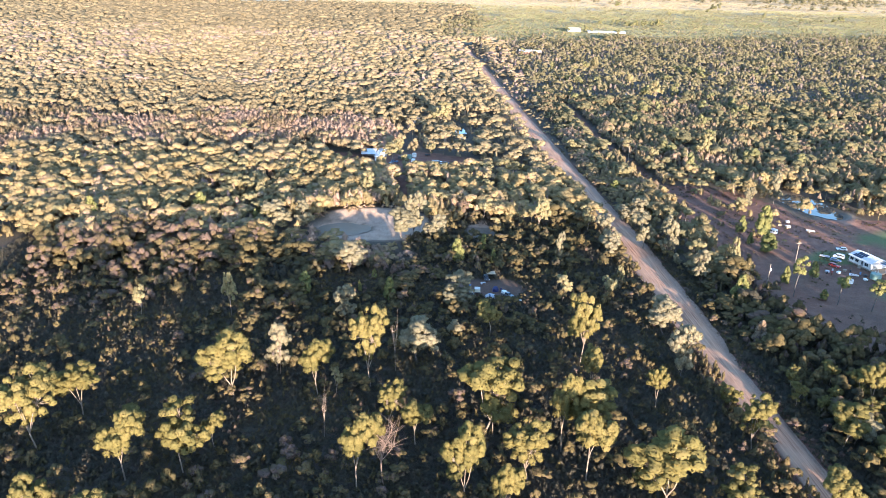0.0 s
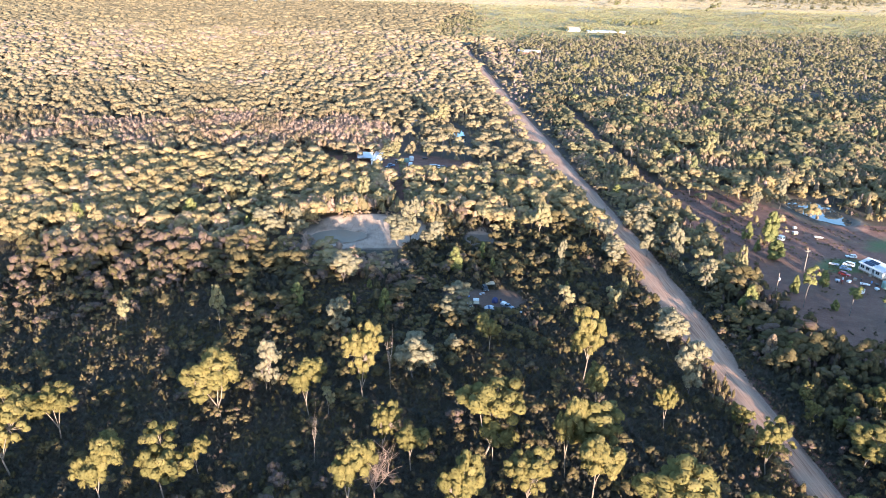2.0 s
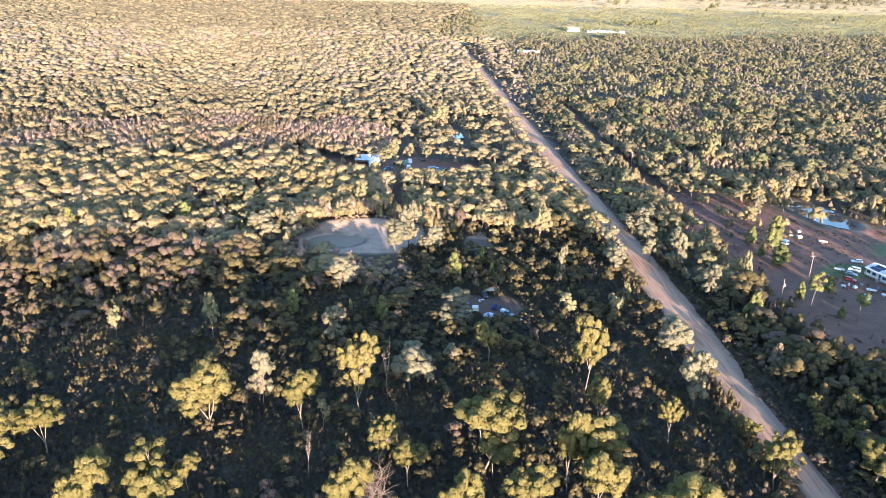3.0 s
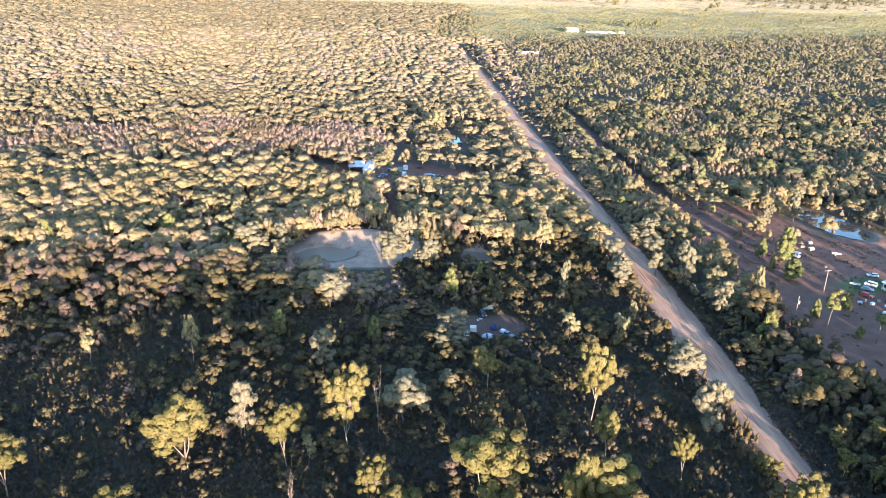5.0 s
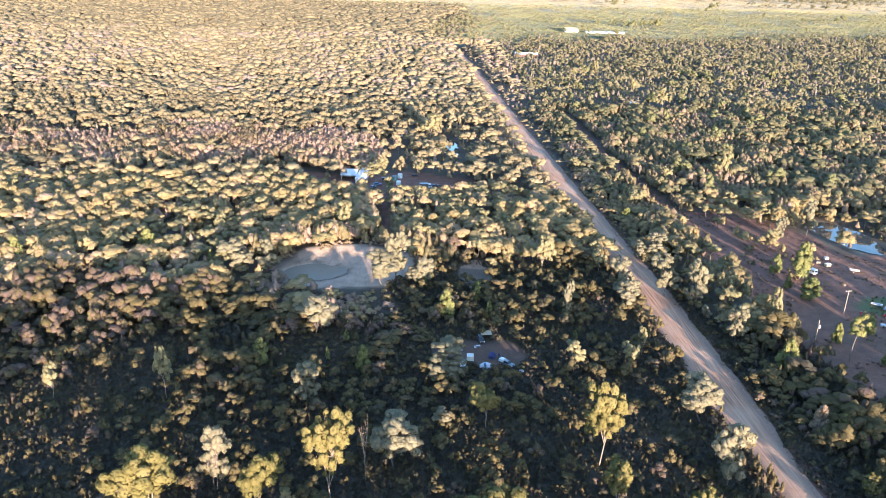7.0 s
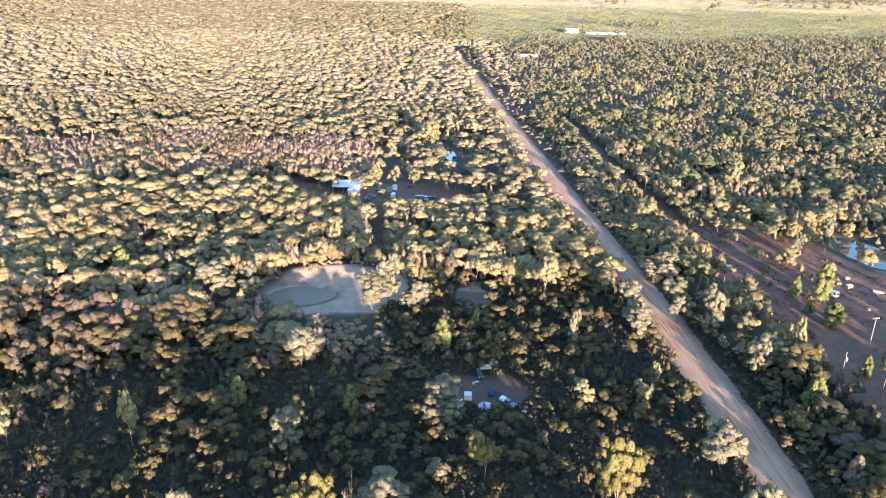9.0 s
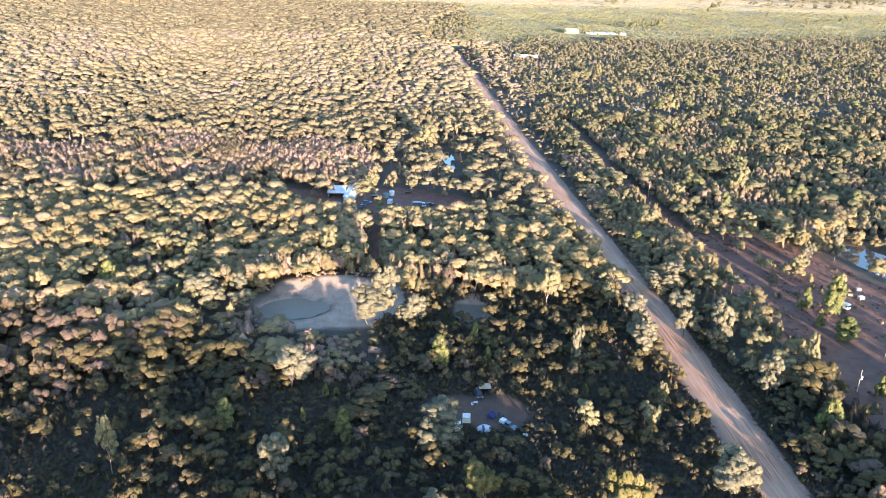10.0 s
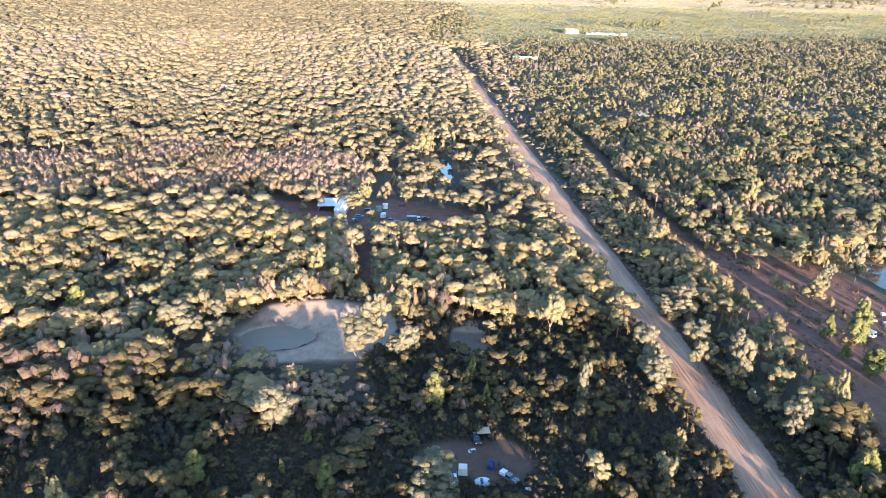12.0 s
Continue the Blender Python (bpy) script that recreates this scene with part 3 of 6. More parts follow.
def plant(makers, rows, base_h, base_r, seed):
    """Stands one of the makers' trees at each row of x, y, height, crown radius."""
    rng = np.random.RandomState(seed)
    first = set()
    for x, y, h, r in rows:
        src = makers[rng.randint(len(makers))] if len(first) == len(makers) else makers[len(first)]
        m = Matrix.LocRotScale((x, y, float(height(np.array([x]), np.array([y]))[0])), Euler((radians(rng.normal() * 2.5), radians(rng.normal() * 2.5), rng.uniform(0, math.tau))), (r / base_r, r / base_r, h / base_h))
        if src in first:
            copy_thing(src, m)
        else:
            first.add(src)
            src.matrix_basis = m


GUMS_NEAR = [(-91.0, 146.2, 21.3, 6.6), (-87.0, 160.3, 15.0, 5.5), (-67.0, 136.3, 18.9, 5.6), (-55.4, 139.2, 17.3, 6.0), (-52.4, 170.1, 20.3, 8.0), (-30.9, 171.2, 14.6, 4.8), (-18.0, 177.3, 18.1, 4.3), (-51.3, 148.5, 8.6, 3.0),
             (-16.8, 135.0, 17.1, 4.9), (-11.4, 157.3, 10.7, 3.0), (11.1, 157.3, 16.4, 7.0), (39.9, 175.5, 17.0, 4.0), (40.2, 194.0, 21.0, 4.8), (33.4, 141.3, 16.5, 5.5), (36.0, 156.0, 17.5, 6.7)]
GUMS_EAST = [(120.0, 168.0, 9.0, 4.0), (126.5, 176.0, 10.5, 4.2), (107.0, 164.0, 8.0, 3.4), (118.5, 181.0, 8.0, 3.5), (108.0, 186.0, 6.5, 2.8), (131.0, 186.0, 9.5, 4.0), (104.0, 146.0, 8.5, 3.6), (98.1, 169.9, 6.5, 2.2), (93.8, 174.5, 5.5, 2.0), (103.7, 175.1, 6.5, 2.4), (111.0, 178.0, 8.0, 3.0), (114.0, 166.0, 8.5, 3.2), (96.5, 184.0, 6.0, 2.0)]
GUMS_SOUTH = [(20.4, 139.7, 12.2, 4.5), (48.9, 131.9, 16.3, 6.4), (14.9, 206.7, 11.2, 4.3), (29.2, 151.6, 18.3, 3.9), (6.3, 132.5, 16.9, 3.6), (13.8, 125.9, 13.8, 3.6), (-5.0, 151.9, 11.0, 4.2), (56.2, 171.1, 13.3, 3.2),
              (83.4, 129.2, 11.4, 4.6), (63.7, 130.0, 10.7, 4.6), (97.4, 156.3, 10.2, 5.0), (113.5, 174.4, 14.8, 4.3), (75.2, 170.9, 7.6, 2.8), (74.8, 153.9, 11.3, 3.6), (-67.7, 120.6, 10.2, 3.8), (-77.7, 121.7, 10.9, 3.8)]
GUMS_NORTH = [(39.6, 304.3, 15.9, 4.6), (56.3, 236.1, 10.4, 3.0), (40.7, 235.5, 10.3, 3.6), (62.4, 246.3, 12.1, 2.9), (-92.0, 319.7, 8.9, 5.2), (-83.2, 331.0, 13.2, 5.5), (-61.4, 341.8, 8.4, 5.2), (-36.3, 343.6, 10.6, 5.3),
              (-118.6, 312.0, 11.4, 5.1), (-105.1, 308.9, 7.6, 4.2), (60.8, 307.3, 11.5, 5.0), (21.7, 305.1, 7.6, 3.3), (107.2, 264.2, 11.4, 2.8), (-26.6, 173.0, 10.0, 2.9), (-65.8, 217.1, 11.5, 3.0), (-93.4, 215.1, 12.3, 4.3)]
BOX_TREES = [(-44.3, 183.4, 15.5, 3.9), (-69.0, 300.7, 12.8, 6.5), (-57.8, 300.6, 12.4, 4.5), (-33.5, 254.5, 12.8, 6.9), (-12.4, 294.5, 16.5, 6.0), (-16.6, 291.0, 13.5, 5.2), (-3.2, 290.1, 13.3, 5.9), (64.6, 275.5, 12.0, 3.8), (65.0, 286.0, 16.0, 3.8),
             (43.2, 267.7, 11.7, 2.7), (80.4, 289.4, 16.0, 4.2), (88.1, 279.5, 14.6, 5.4), (92.5, 255.2, 11.5, 4.7), (5.6, 230.5, 11.5, 5.0)]
BOX_TREES_EAST = [(85.7, 324.4, 11.1, 4.0), (159.3, 356.9, 13.0, 5.0), (67.1, 187.4, 14.0, 5.8), (69.0, 213.0, 13.5, 4.4), (-6.3, 190.6, 14.4, 4.7), (-29.6, 214.9, 11.0, 5.0), (4.3, 205.9, 6.5, 1.9), (104.1, 265.3, 5.9, 2.8),
                  (88.9, 271.2, 6.0, 2.2), (79.1, 324.0, 8.1, 3.1), (101.5, 158.4, 9.6, 3.8)]
CYPRESSES = [(5.1, 266.8, 9.9, 2.9), (15.5, 280.3, 7.0, 1.7), (18.9, 267.9, 5.9, 1.4), (100.7, 238.4, 14.5, 4.6), (-24.0, 250.3, 4.2, 1.3), (-17.1, 232.4, 6.6, 1.6), (-46.0, 235.1, 6.6, 1.9),
             (101.2, 206.7, 9.1, 2.8), (137.2, 263.2, 7.8, 2.5), (124.3, 257.3, 9.7, 2.6), (126.8, 310.7, 9.4, 2.8), (135.2, 308.2, 10.8, 2.8), (-142.4, 293.6, 10.5, 2.4), (-137.4, 292.2, 9.0, 2.0), (-135.5, 259.2, 7.5, 2.4), (-80.0, 316.0, 9.0, 2.4), (-103.5, 309.8, 9.0, 2.6), (-93.4, 313.3, 8.5, 2.2), (-78.7, 302.5, 8.0, 2.2), (126.2, 297.9, 7.4, 2.1), (130.2, 289.3, 6.5, 2.9), (132.6, 244.3, 5.2, 2.3)]
CYPRESSES_SMALL = [(98.5, 277.1, 5.3, 1.6), (94.5, 347.5, 3.6, 1.8), (94.4, 331.3, 5.2, 1.5), (84.3, 367.7, 5.1, 2.1), (44.1, 254.3, 3.9, 1.3), (-27.7, 238.7, 6.0, 1.1)]
TALL_PINES = [(123.2, 246.4, 15.5, 3.0), (135.7, 240.3, 11.2, 2.8), (145.1, 235.8, 10.8, 3.3)]
GUMS_FAR = [(168.4, 626.2, 15.3, 6.9), (164.2, 704.0, 18.0, 5.5), (149.7, 800.8, 12.6, 5.5), (146.4, 716.6, 11.3, 4.8), (146.9, 431.8, 14.2, 5.7), (118.1, 426.9, 12.3, 5.0), (74.3, 448.0, 10.3, 5.5), (-69.9, 418.1, 11.6, 6.0),
            (-87.3, 411.1, 9.4, 4.2), (-122.5, 459.3, 12.0, 4.8), (-131.5, 431.1, 9.6, 6.2), (-97.6, 415.6, 11.0, 5.5), (-73.7, 402.8, 8.2, 4.4), (-27.2, 427.0, 13.5, 6.8), (-9.0, 432.0, 9.0, 5.2), (-21.2, 400.0, 6.5, 3.4),
            (-29.5, 414.5, 8.5, 6.2), (3.5, 478.0, 9.0, 5.0), (-4.1, 506.7, 13.7, 8.0), (-12.9, 378.0, 9.4, 4.3), (204.5, 518.0, 12.4, 4.6), (220.9, 486.3, 12.7, 5.8)]
BOX_TREES_FAR = [(-178.8, 629.0, 11.1, 6.8), (-146.7, 642.2, 10.0, 5.6), (-162.7, 631.5, 9.0, 4.4), (142.2, 345.8, 10.0, 3.4)]

gum_kinds = [make_gum(11 + k, GUM_LEAF, PALE_BARK, clumps=108 + 6 * k, leaves=20, spread=0.178, low=0.22, crown=(0.44, 0.82), flat=0.9, label="tall gum tree, pale smooth trunk, sunlit yellow-green crown", group="tall gums") for k in range(5)]
plant(gum_kinds, GUMS_NEAR + GUMS_EAST + GUMS_SOUTH, 16.0, 5.5, 2)
far_gum_kinds = [make_gum(21 + k, SMALL_GUM_LEAF, PALE_BARK, 12.0, 5.0, 52 + 4 * k, 22, 0.2, 0.26, label="spreading gum tree with olive-gold crown above the scrub", group="spreading gums", crown=(0.5, 0.84)) for k in range(3)]
plant(far_gum_kinds, GUMS_NORTH + GUMS_FAR, 12.0, 5.0, 11)
box_kinds = [make_gum(41 + k, BOX_LEAF, DARK_BARK, 13.0, 5.0, 92 + 5 * k, 22, 0.2, 0.16, "box_tree", "box tree with dense pale grey-green crown and dark trunk", "box trees", crown=(0.30, 0.84)) for k in range(4)]
plant(box_kinds, BOX_TREES + BOX_TREES_EAST + BOX_TREES_FAR, 13.0, 5.0, 3)
cypress_kinds = [make_cypress(61 + k, CYPRESS_LEAF, label="conical cypress pine with bright yellow-green foliage") for k in range(3)]
plant(cypress_kinds, CYPRESSES + CYPRESSES_SMALL, 8.0, 2.15, 4)
plant([make_gum(75 + k, CYPRESS_LEAF, DARK_BARK, 13.0, 2.9, 15, 50, 0.32, 0.55, "pine", "slender pine with bare trunk and rounded sunlit crown", "yard pines", 5, 15, (0.66, 0.84)) for k in range(2)], TALL_PINES, 13.0, 2.9, 9)
plant([make_cypress(71, DRY_LEAF, label="dead cypress pine with rusty brown needles")], [(97.0, 209.1, 7.8, 2.4)], 8.0, 2.4, 5)
plant([make_dead(81, 12.0, 4.0, BROWN_WOOD, "leafless brown dead tree with many upright branches", 170)], [(-11.2, 137.0, 16.0, 5.0)], 12.0, 4.0, 6)
plant([make_dead(82, 12.0, 4.0, label="grey leafless dead tree standing in the scrub")], [(-12.0, 186.0, 15.0, 1.6), (-26.5, 152.5, 11.0, 2.2), (-43.0, 182.0, 10.5, 3.2), (13.5, 156.0, 12.5, 4.6)], 12.0, 4.0, 10)


# ---- small gums that stand out one by one ----
def open_ground(x, y):
    """Where nothing tall grows."""
    rag = 0.45 * (patch(x, y, 7) - 0.5)
    o = (line_dist(x, y, ROAD_LINE) < 4.4 + 1.9 * smooth(188, 228, y) + 4 * rag) & (y < 1012)
    o |= line_dist(x, y, TRACK) < 3.0
    o |= (line_dist(x, y, EASEMENT) < 5.0 + 5 * rag) & (y > 290)
    for e, k in ((CAMP, 1.0), (DAM_BANK, 1.03), (SAND_PATCH, 1.0), (YARD, 1.0), (FAR_POOL, 1.25), (HOUSE_POOL, 1.06), (BARE_LEFT, 1.0), (BARE_GLADE, 1.0), (FAR_YARD, 1.0)):
        o |= blob(x, y, e) + rag < k
    o |= (blob(x, y, HOUSE_POOL) < 1.75) & (y < 366) & (x < 184) & ~((patch(x, y, 5, 21) > 0.74) & (blob(x, y, HOUSE_POOL) < 1.25))
    o |= inside(x, y, PROPERTY) & ~((patch(x, y, 8, 5) > 0.66) & (y > 318) & (x < 152) | (patch(x, y, 6, 15) > 0.74) & (y > 272) & (x < 150))
    return o


def heath(x, y):
    """Low dark scrub between the tall trees, short of the umbrella gums."""
    rag = patch(x, y, 24, 19) - 0.5
    return (y > 107) & ((x < 92) | (y < 204 + 20 * rag)) & ((y < 226 + 34 * rag + 58 * smooth(-20, -60, x)) | (x > -20 + 24 * rag) & (y < 312 + 16 * rag))


def low_ground(x, y):
    """Cleared fringes where only low growth is left."""
    return ((blob(x, y, CAMP) < 1.7) & (y < 248) | (blob(x, y, YARD) < 1.45) & (y < 418) | (blob(x, y, FAR_YARD) < 1.6) & (y < 640) | (np.hypot((x - 97) / 1.6, y - 932) < 9) | (blob(x, y, FAR_POOL) < 2.2) & (y < 492)
            | (blob(x, y, DAM_BANK) < 1.25) & (y < 300) | (blob(x, y, HOUSE_POOL) < 1.5) & (y < 365) | inside(x, y, PROPERTY) & (y < 330) | (np.hypot(x + 31, y - 242) < 12))


def light_cap(x, y):
    """Greatest height where low regrowth lets the evening sun through to the road and the dam."""
    r = line_dist(x, y, ROAD_LINE)
    mid_x = np.interp(y, [q for _, q in ROAD_LINE], [p for p, _ in ROAD_LINE])
    broken = 5.5 * smooth(0.52, 0.72, patch(x, y, 9, 17))
    cap = np.where((x > mid_x) & (y > 120) & (y < 1000), 0.7 + np.maximum(r - 6, 0) / 2.6 + np.where(y < 290, 0.5, 0.25) * broken, 99.0)
    back = 306 - y
    lane = (np.abs(x + 27 - 0.29 * (307 - y)) < 11) & (back > 0) & (back < 150)
    cap = np.where(lane, np.minimum(cap, 1.0 + 0.045 * back), cap)
    front = (np.abs(x + 45 - 0.29 * (307 - y)) < 31) & (back > -4) & (back < 58)
    cap = np.where(front, np.minimum(cap, 1.5 + 0.045 * back + 0.4 * broken + 4.5 * (patch(x, y, 2.6, 41) > 0.63) * (back > 14)), cap)
    return np.where((y < 152) & (x > mid_x) & (x < 125), np.where(r < 8, 2.5, 8.0), cap)


def small_gum_rows(want, seed):
    rng = np.random.RandomState(seed)
    rows = []
    while len(rows) < want:
        x, y = rng.uniform(-190, 150), rng.uniform(262, 400)
        if abs(x) > 0.56 * y + 6 or light_cap(np.array([x]), np.array([y]))[0] < 6 or heath(np.array([x]), np.array([y]))[0] or open_ground(np.array([x]), np.array([y]))[0] or low_ground(np.array([x]), np.array([y]))[0] or any(math.hypot(x - a, y - b) < 5.0 for a, b, _, _ in rows):
            continue
        rows.append((x, y, rng.uniform(6.0, 9.5), rng.uniform(2.6, 4.2)))
    return rows


small_kinds = [make_gum(91 + k, SMALL_GUM_LEAF, DARK_BARK, 7.5, 3.4, 15 + k % 4, 24, 0.30, 0.44, "small_gum", "small spreading gum tree with olive-gold crown", "small gums", 4, 12, (0.70, 0.86)) for k in range(6)]
plant(small_kinds, small_gum_rows(280, 7), 7.5, 3.2, 8)


# ---- larger trees standing over the eastern wood ----
def eastern_rows(want, seed):
    rng = np.random.RandomState(seed)
    rows = []
    while len(rows) < want:
        x, y = rng.uniform(100, 330), rng.uniform(395, 820)
        if x > 0.55 * y + 10 or open_ground(np.array([x]), np.array([y]))[0] or low_ground(np.array([x]), np.array([y]))[0] or any(math.hypot(x - a, y - b) < 13 for a, b, _, _ in rows):
            continue
        rows.append((x, y, rng.uniform(8.5, 12.5), rng.uniform(3.6, 5.6)))
    return rows


east_kinds = [make_gum(121 + k, EAST_GUM_LEAF, DARK_BARK, 11.0, 4.6, 22 + 2 * k, 34, 0.30, 0.24, label="rounded green-gold gum standing over mixed scrub", group="eastern gums", sides=4, core=15, crown=(0.36, 0.82)) for k in range(3)]
FARM_TREES = [(186.0, 1256.0, 9.0, 5.0), (214.0, 1256.0, 10.0, 6.0), (223.0, 1259.0, 8.0, 5.0), (264.0, 1260.0, 6.5, 5.0), (87.0, 938.0, 8.0, 4.5), (103.0, 937.0, 6.0, 4.0)]
PADDOCK_TREES = [(284, 1399, 12, 5), (296, 1415, 13, 5), (306, 1384, 11, 5), (314, 1375, 12, 5), (323, 1390, 13, 5), (332, 1381, 12, 5), (344, 1409, 13, 6), (354, 1400, 14, 6), (362, 1392, 15, 6), (372, 1410, 14, 6),
                 (463, 1699, 12, 6), (595, 1859, 13, 8), (639, 1956, 15, 9), (679, 2038, 15, 9), (678, 1741, 10, 7), (724, 1654, 8, 4), (791, 1652, 10, 6), (823, 1693, 11, 7), (409, 1971, 15, 8), (616, 1395, 8, 4), (264, 1414, 9, 4)]
plant(east_kinds, eastern_rows(44, 12) + FARM_TREES + PADDOCK_TREES, 11.0, 4.6, 13)


# ---- the scrub that fills the wood ----
def core_for(per):
    return 15 if per >= 40 else 12 if per >= 11 else 6 if per >= 8 else 4


def puffs(rng, spots, count, leaf):
    """Puffs at rows of x, y, z, radius, depth, the triangles shared out among them."""
    per = max(4, count // len(spots))
    core = core_for(per)
    return np.concatenate([clump((x, y, z), (r, r, h), max(0, per - core), leaf, rng, 0.5, 0.6, core, 0.85) for x, y, z, r, h in spots])


def ring(rng, n, r0, r1):
    """n places round a stem, spread evenly with some disorder."""
    turn = rng.uniform(0, math.tau)
    for k in range(n):
        a, r = turn + (k + rng.uniform(-0.35, 0.35)) * math.tau / n, rng.uniform(r0, r1)
        yield r * math.cos(a), r * math.sin(a), r


def stem(tall):
    w = np.array([0.09, 0.0, 0.0])
    t = np.array([[(0, 0, 0) - w, (0, 0, 0) + w, (0, 0, tall)]])
    return np.concatenate([t, np.broadcast_to(np.array([0.0, -0.9, 0.4]), t.shape)], 1)


def shrub_dome(rng, count):
    """About 4 m tall and 2.5 m in radius, leafy to the ground."""
    n = 5 if count > 100 else 4 if count > 70 else 3 if count > 36 else 2 if count > 22 else 1
    rows = [(0.2, 0.1, 2.5, 1.5, 1.4)] + [(x, y, 1.9 - 0.35 * r * rng.uniform(0.2, 1.6), rng.uniform(0.95, 1.4), 1.25) for x, y, r in ring(rng, n - 1, 0.9, 1.5)]
    return puffs(rng, rows, count, 0.55 if count > 60 else 0.8)


def shrub_gum(rng, count):
    """About 7.5 m tall and 3.2 m in radius: a spread of rounded loaves over a bare stem."""
    n = rng.randint(9, 12) if count > 115 else rng.randint(5, 7) if count > 50 else 4 if count > 35 else 3 if count > 18 else 1
    inner = 4 if n > 8 else 2 if n > 4 else 1
    k = 0.95 if n > 8 else 1.1
    rows = [(x, y, 6.3 + rng.uniform(-0.5, 0.3), k * rng.uniform(1.2, 1.6), k * 1.15) for x, y, r in ring(rng, inner, 0.3, 1.1)]
    rows += [(x, y, 5.7 - 0.2 * r + rng.uniform(-1.0, 0.5), k * rng.uniform(1.0, 1.5), k * 1.0) for x, y, r in ring(rng, n - inner, 1.3, 2.4)]
    if n == 1:
        rows = [(0, 0, 5.6, 2.8, 1.7)]
    out = puffs(rng, rows, count, 0.7 if count > 60 else 0.75)
    return np.concatenate([out, stem(6.0)]) if count > 60 else out


def shrub_round(rng, count):
    """About 7.5 m tall and 3.2 m in radius: a rounded, deep crown of small heads."""
    n = rng.randint(8, 11) if count > 115 else 5 if count > 50 else 3 if count > 18 else 1
    rows = [(0.1, 0.2, 6.0, 1.6, 1.4)] + [(x, y, 5.3 - 0.7 * r * rng.uniform(0.1, 1.4), rng.uniform(1.1, 1.65) if n > 6 else rng.uniform(1.3, 1.85), 1.35) for x, y, r in ring(rng, n - 1, 0.9, 2.1)]
    if n == 1:
        rows = [(0, 0, 5.0, 2.7, 2.5)]
    return puffs(rng, rows, count, 0.7 if count > 60 else 0.8)


def shrub_feather(rng, count):
    """About 4.6 m tall and 1.5 m in radius: upright, thin plumes."""
    n = 3 if count > 60 else 2 if count > 34 else 1
    rows = [(0.1, 0.0, 2.9, 0.72, 1.7)] + [(x, y, rng.uniform(1.8, 2.6), rng.uniform(0.5, 0.7), rng.uniform(1.1, 1.6)) for x, y, r in ring(rng, n - 1, 0.5, 0.95)]
    if count <= 60:
        return puffs(rng, [(x, y, z, 1.3 * r, h) for x, y, z, r, h in rows], count, 0.5)
    body = puffs(rng, rows, count * 2 // 3, 0.4)
    k = count // 3
    z, a = rng.uniform(0.3, 1.0, k), rng.uniform(0, math.tau, k)
    r = 1.15 * ((1.1 - z) ** 0.7 * rng.uniform(0.4, 1.0, k) + 0.05)
    mid = np.stack([r * np.cos(a), r * np.sin(a), 4.4 * z], 1)
    out = unit(np.stack([np.cos(a), np.sin(a), 0.25 + 0 * a], 1) + 0.3 * rng.normal(size=(k, 3)))
    up = unit(np.array([0, 0, 1.0]) + 0.3 * rng.normal(size=(k, 3)))
    b = unit(np.cross(out, up))
    s = 0.9
    t = np.stack([mid + up * s * 0.7, mid - up * s * 0.3 + b * s * 0.2, mid - up * s * 0.3 - b * s * 0.2], 1)
    return np.concatenate([body, round_lie(t, (0, 0, 2.0), (1.2, 1.2, 2.6))])


def shrub_cone(rng, count):
    """About 5.2 m tall and 1.4 m in radius, a young cypress."""
    n = 4 if count > 60 else 3 if count > 36 else 1
    if n == 1:
        return puffs(rng, [(0, 0, 2.2, 1.15, 2.9)], count, 0.6)
    rows = [(rng.normal() * 0.1, rng.normal() * 0.1, 1.3 + 3.3 * k / (n - 1), 1.25 - 0.8 * k / (n - 1), 1.2 - 0.35 * k / (n - 1)) for k in range(n)]
    return puffs(rng, rows, count, 0.45)


# maker, height, radius, and how far up the middle of the crown stands
SHRUBS = ((shrub_dome, 4.0, 2.5, 0.4), (shrub_gum, 7.5, 3.2, 0.68), (shrub_feather, 4.6, 1.5, 0.45), (shrub_cone, 5.2, 1.4, 0.4), (shrub_round, 7.5, 3.2, 0.6))


def scatter(x0, x1, y0, y1, step, rng):
    xs, ys = np.arange(x0, x1, step), np.arange(y0, y1, step)
    X, Y = np.meshgrid(xs, ys)
    X = X + (np.arange(len(ys)) % 2)[:, None] * step * 0.5
    x, y = X.ravel() + rng.uniform(-0.48, 0.48, X.size) * step, Y.ravel() + rng.uniform(-0.48, 0.48, X.size) * step
    return x, y


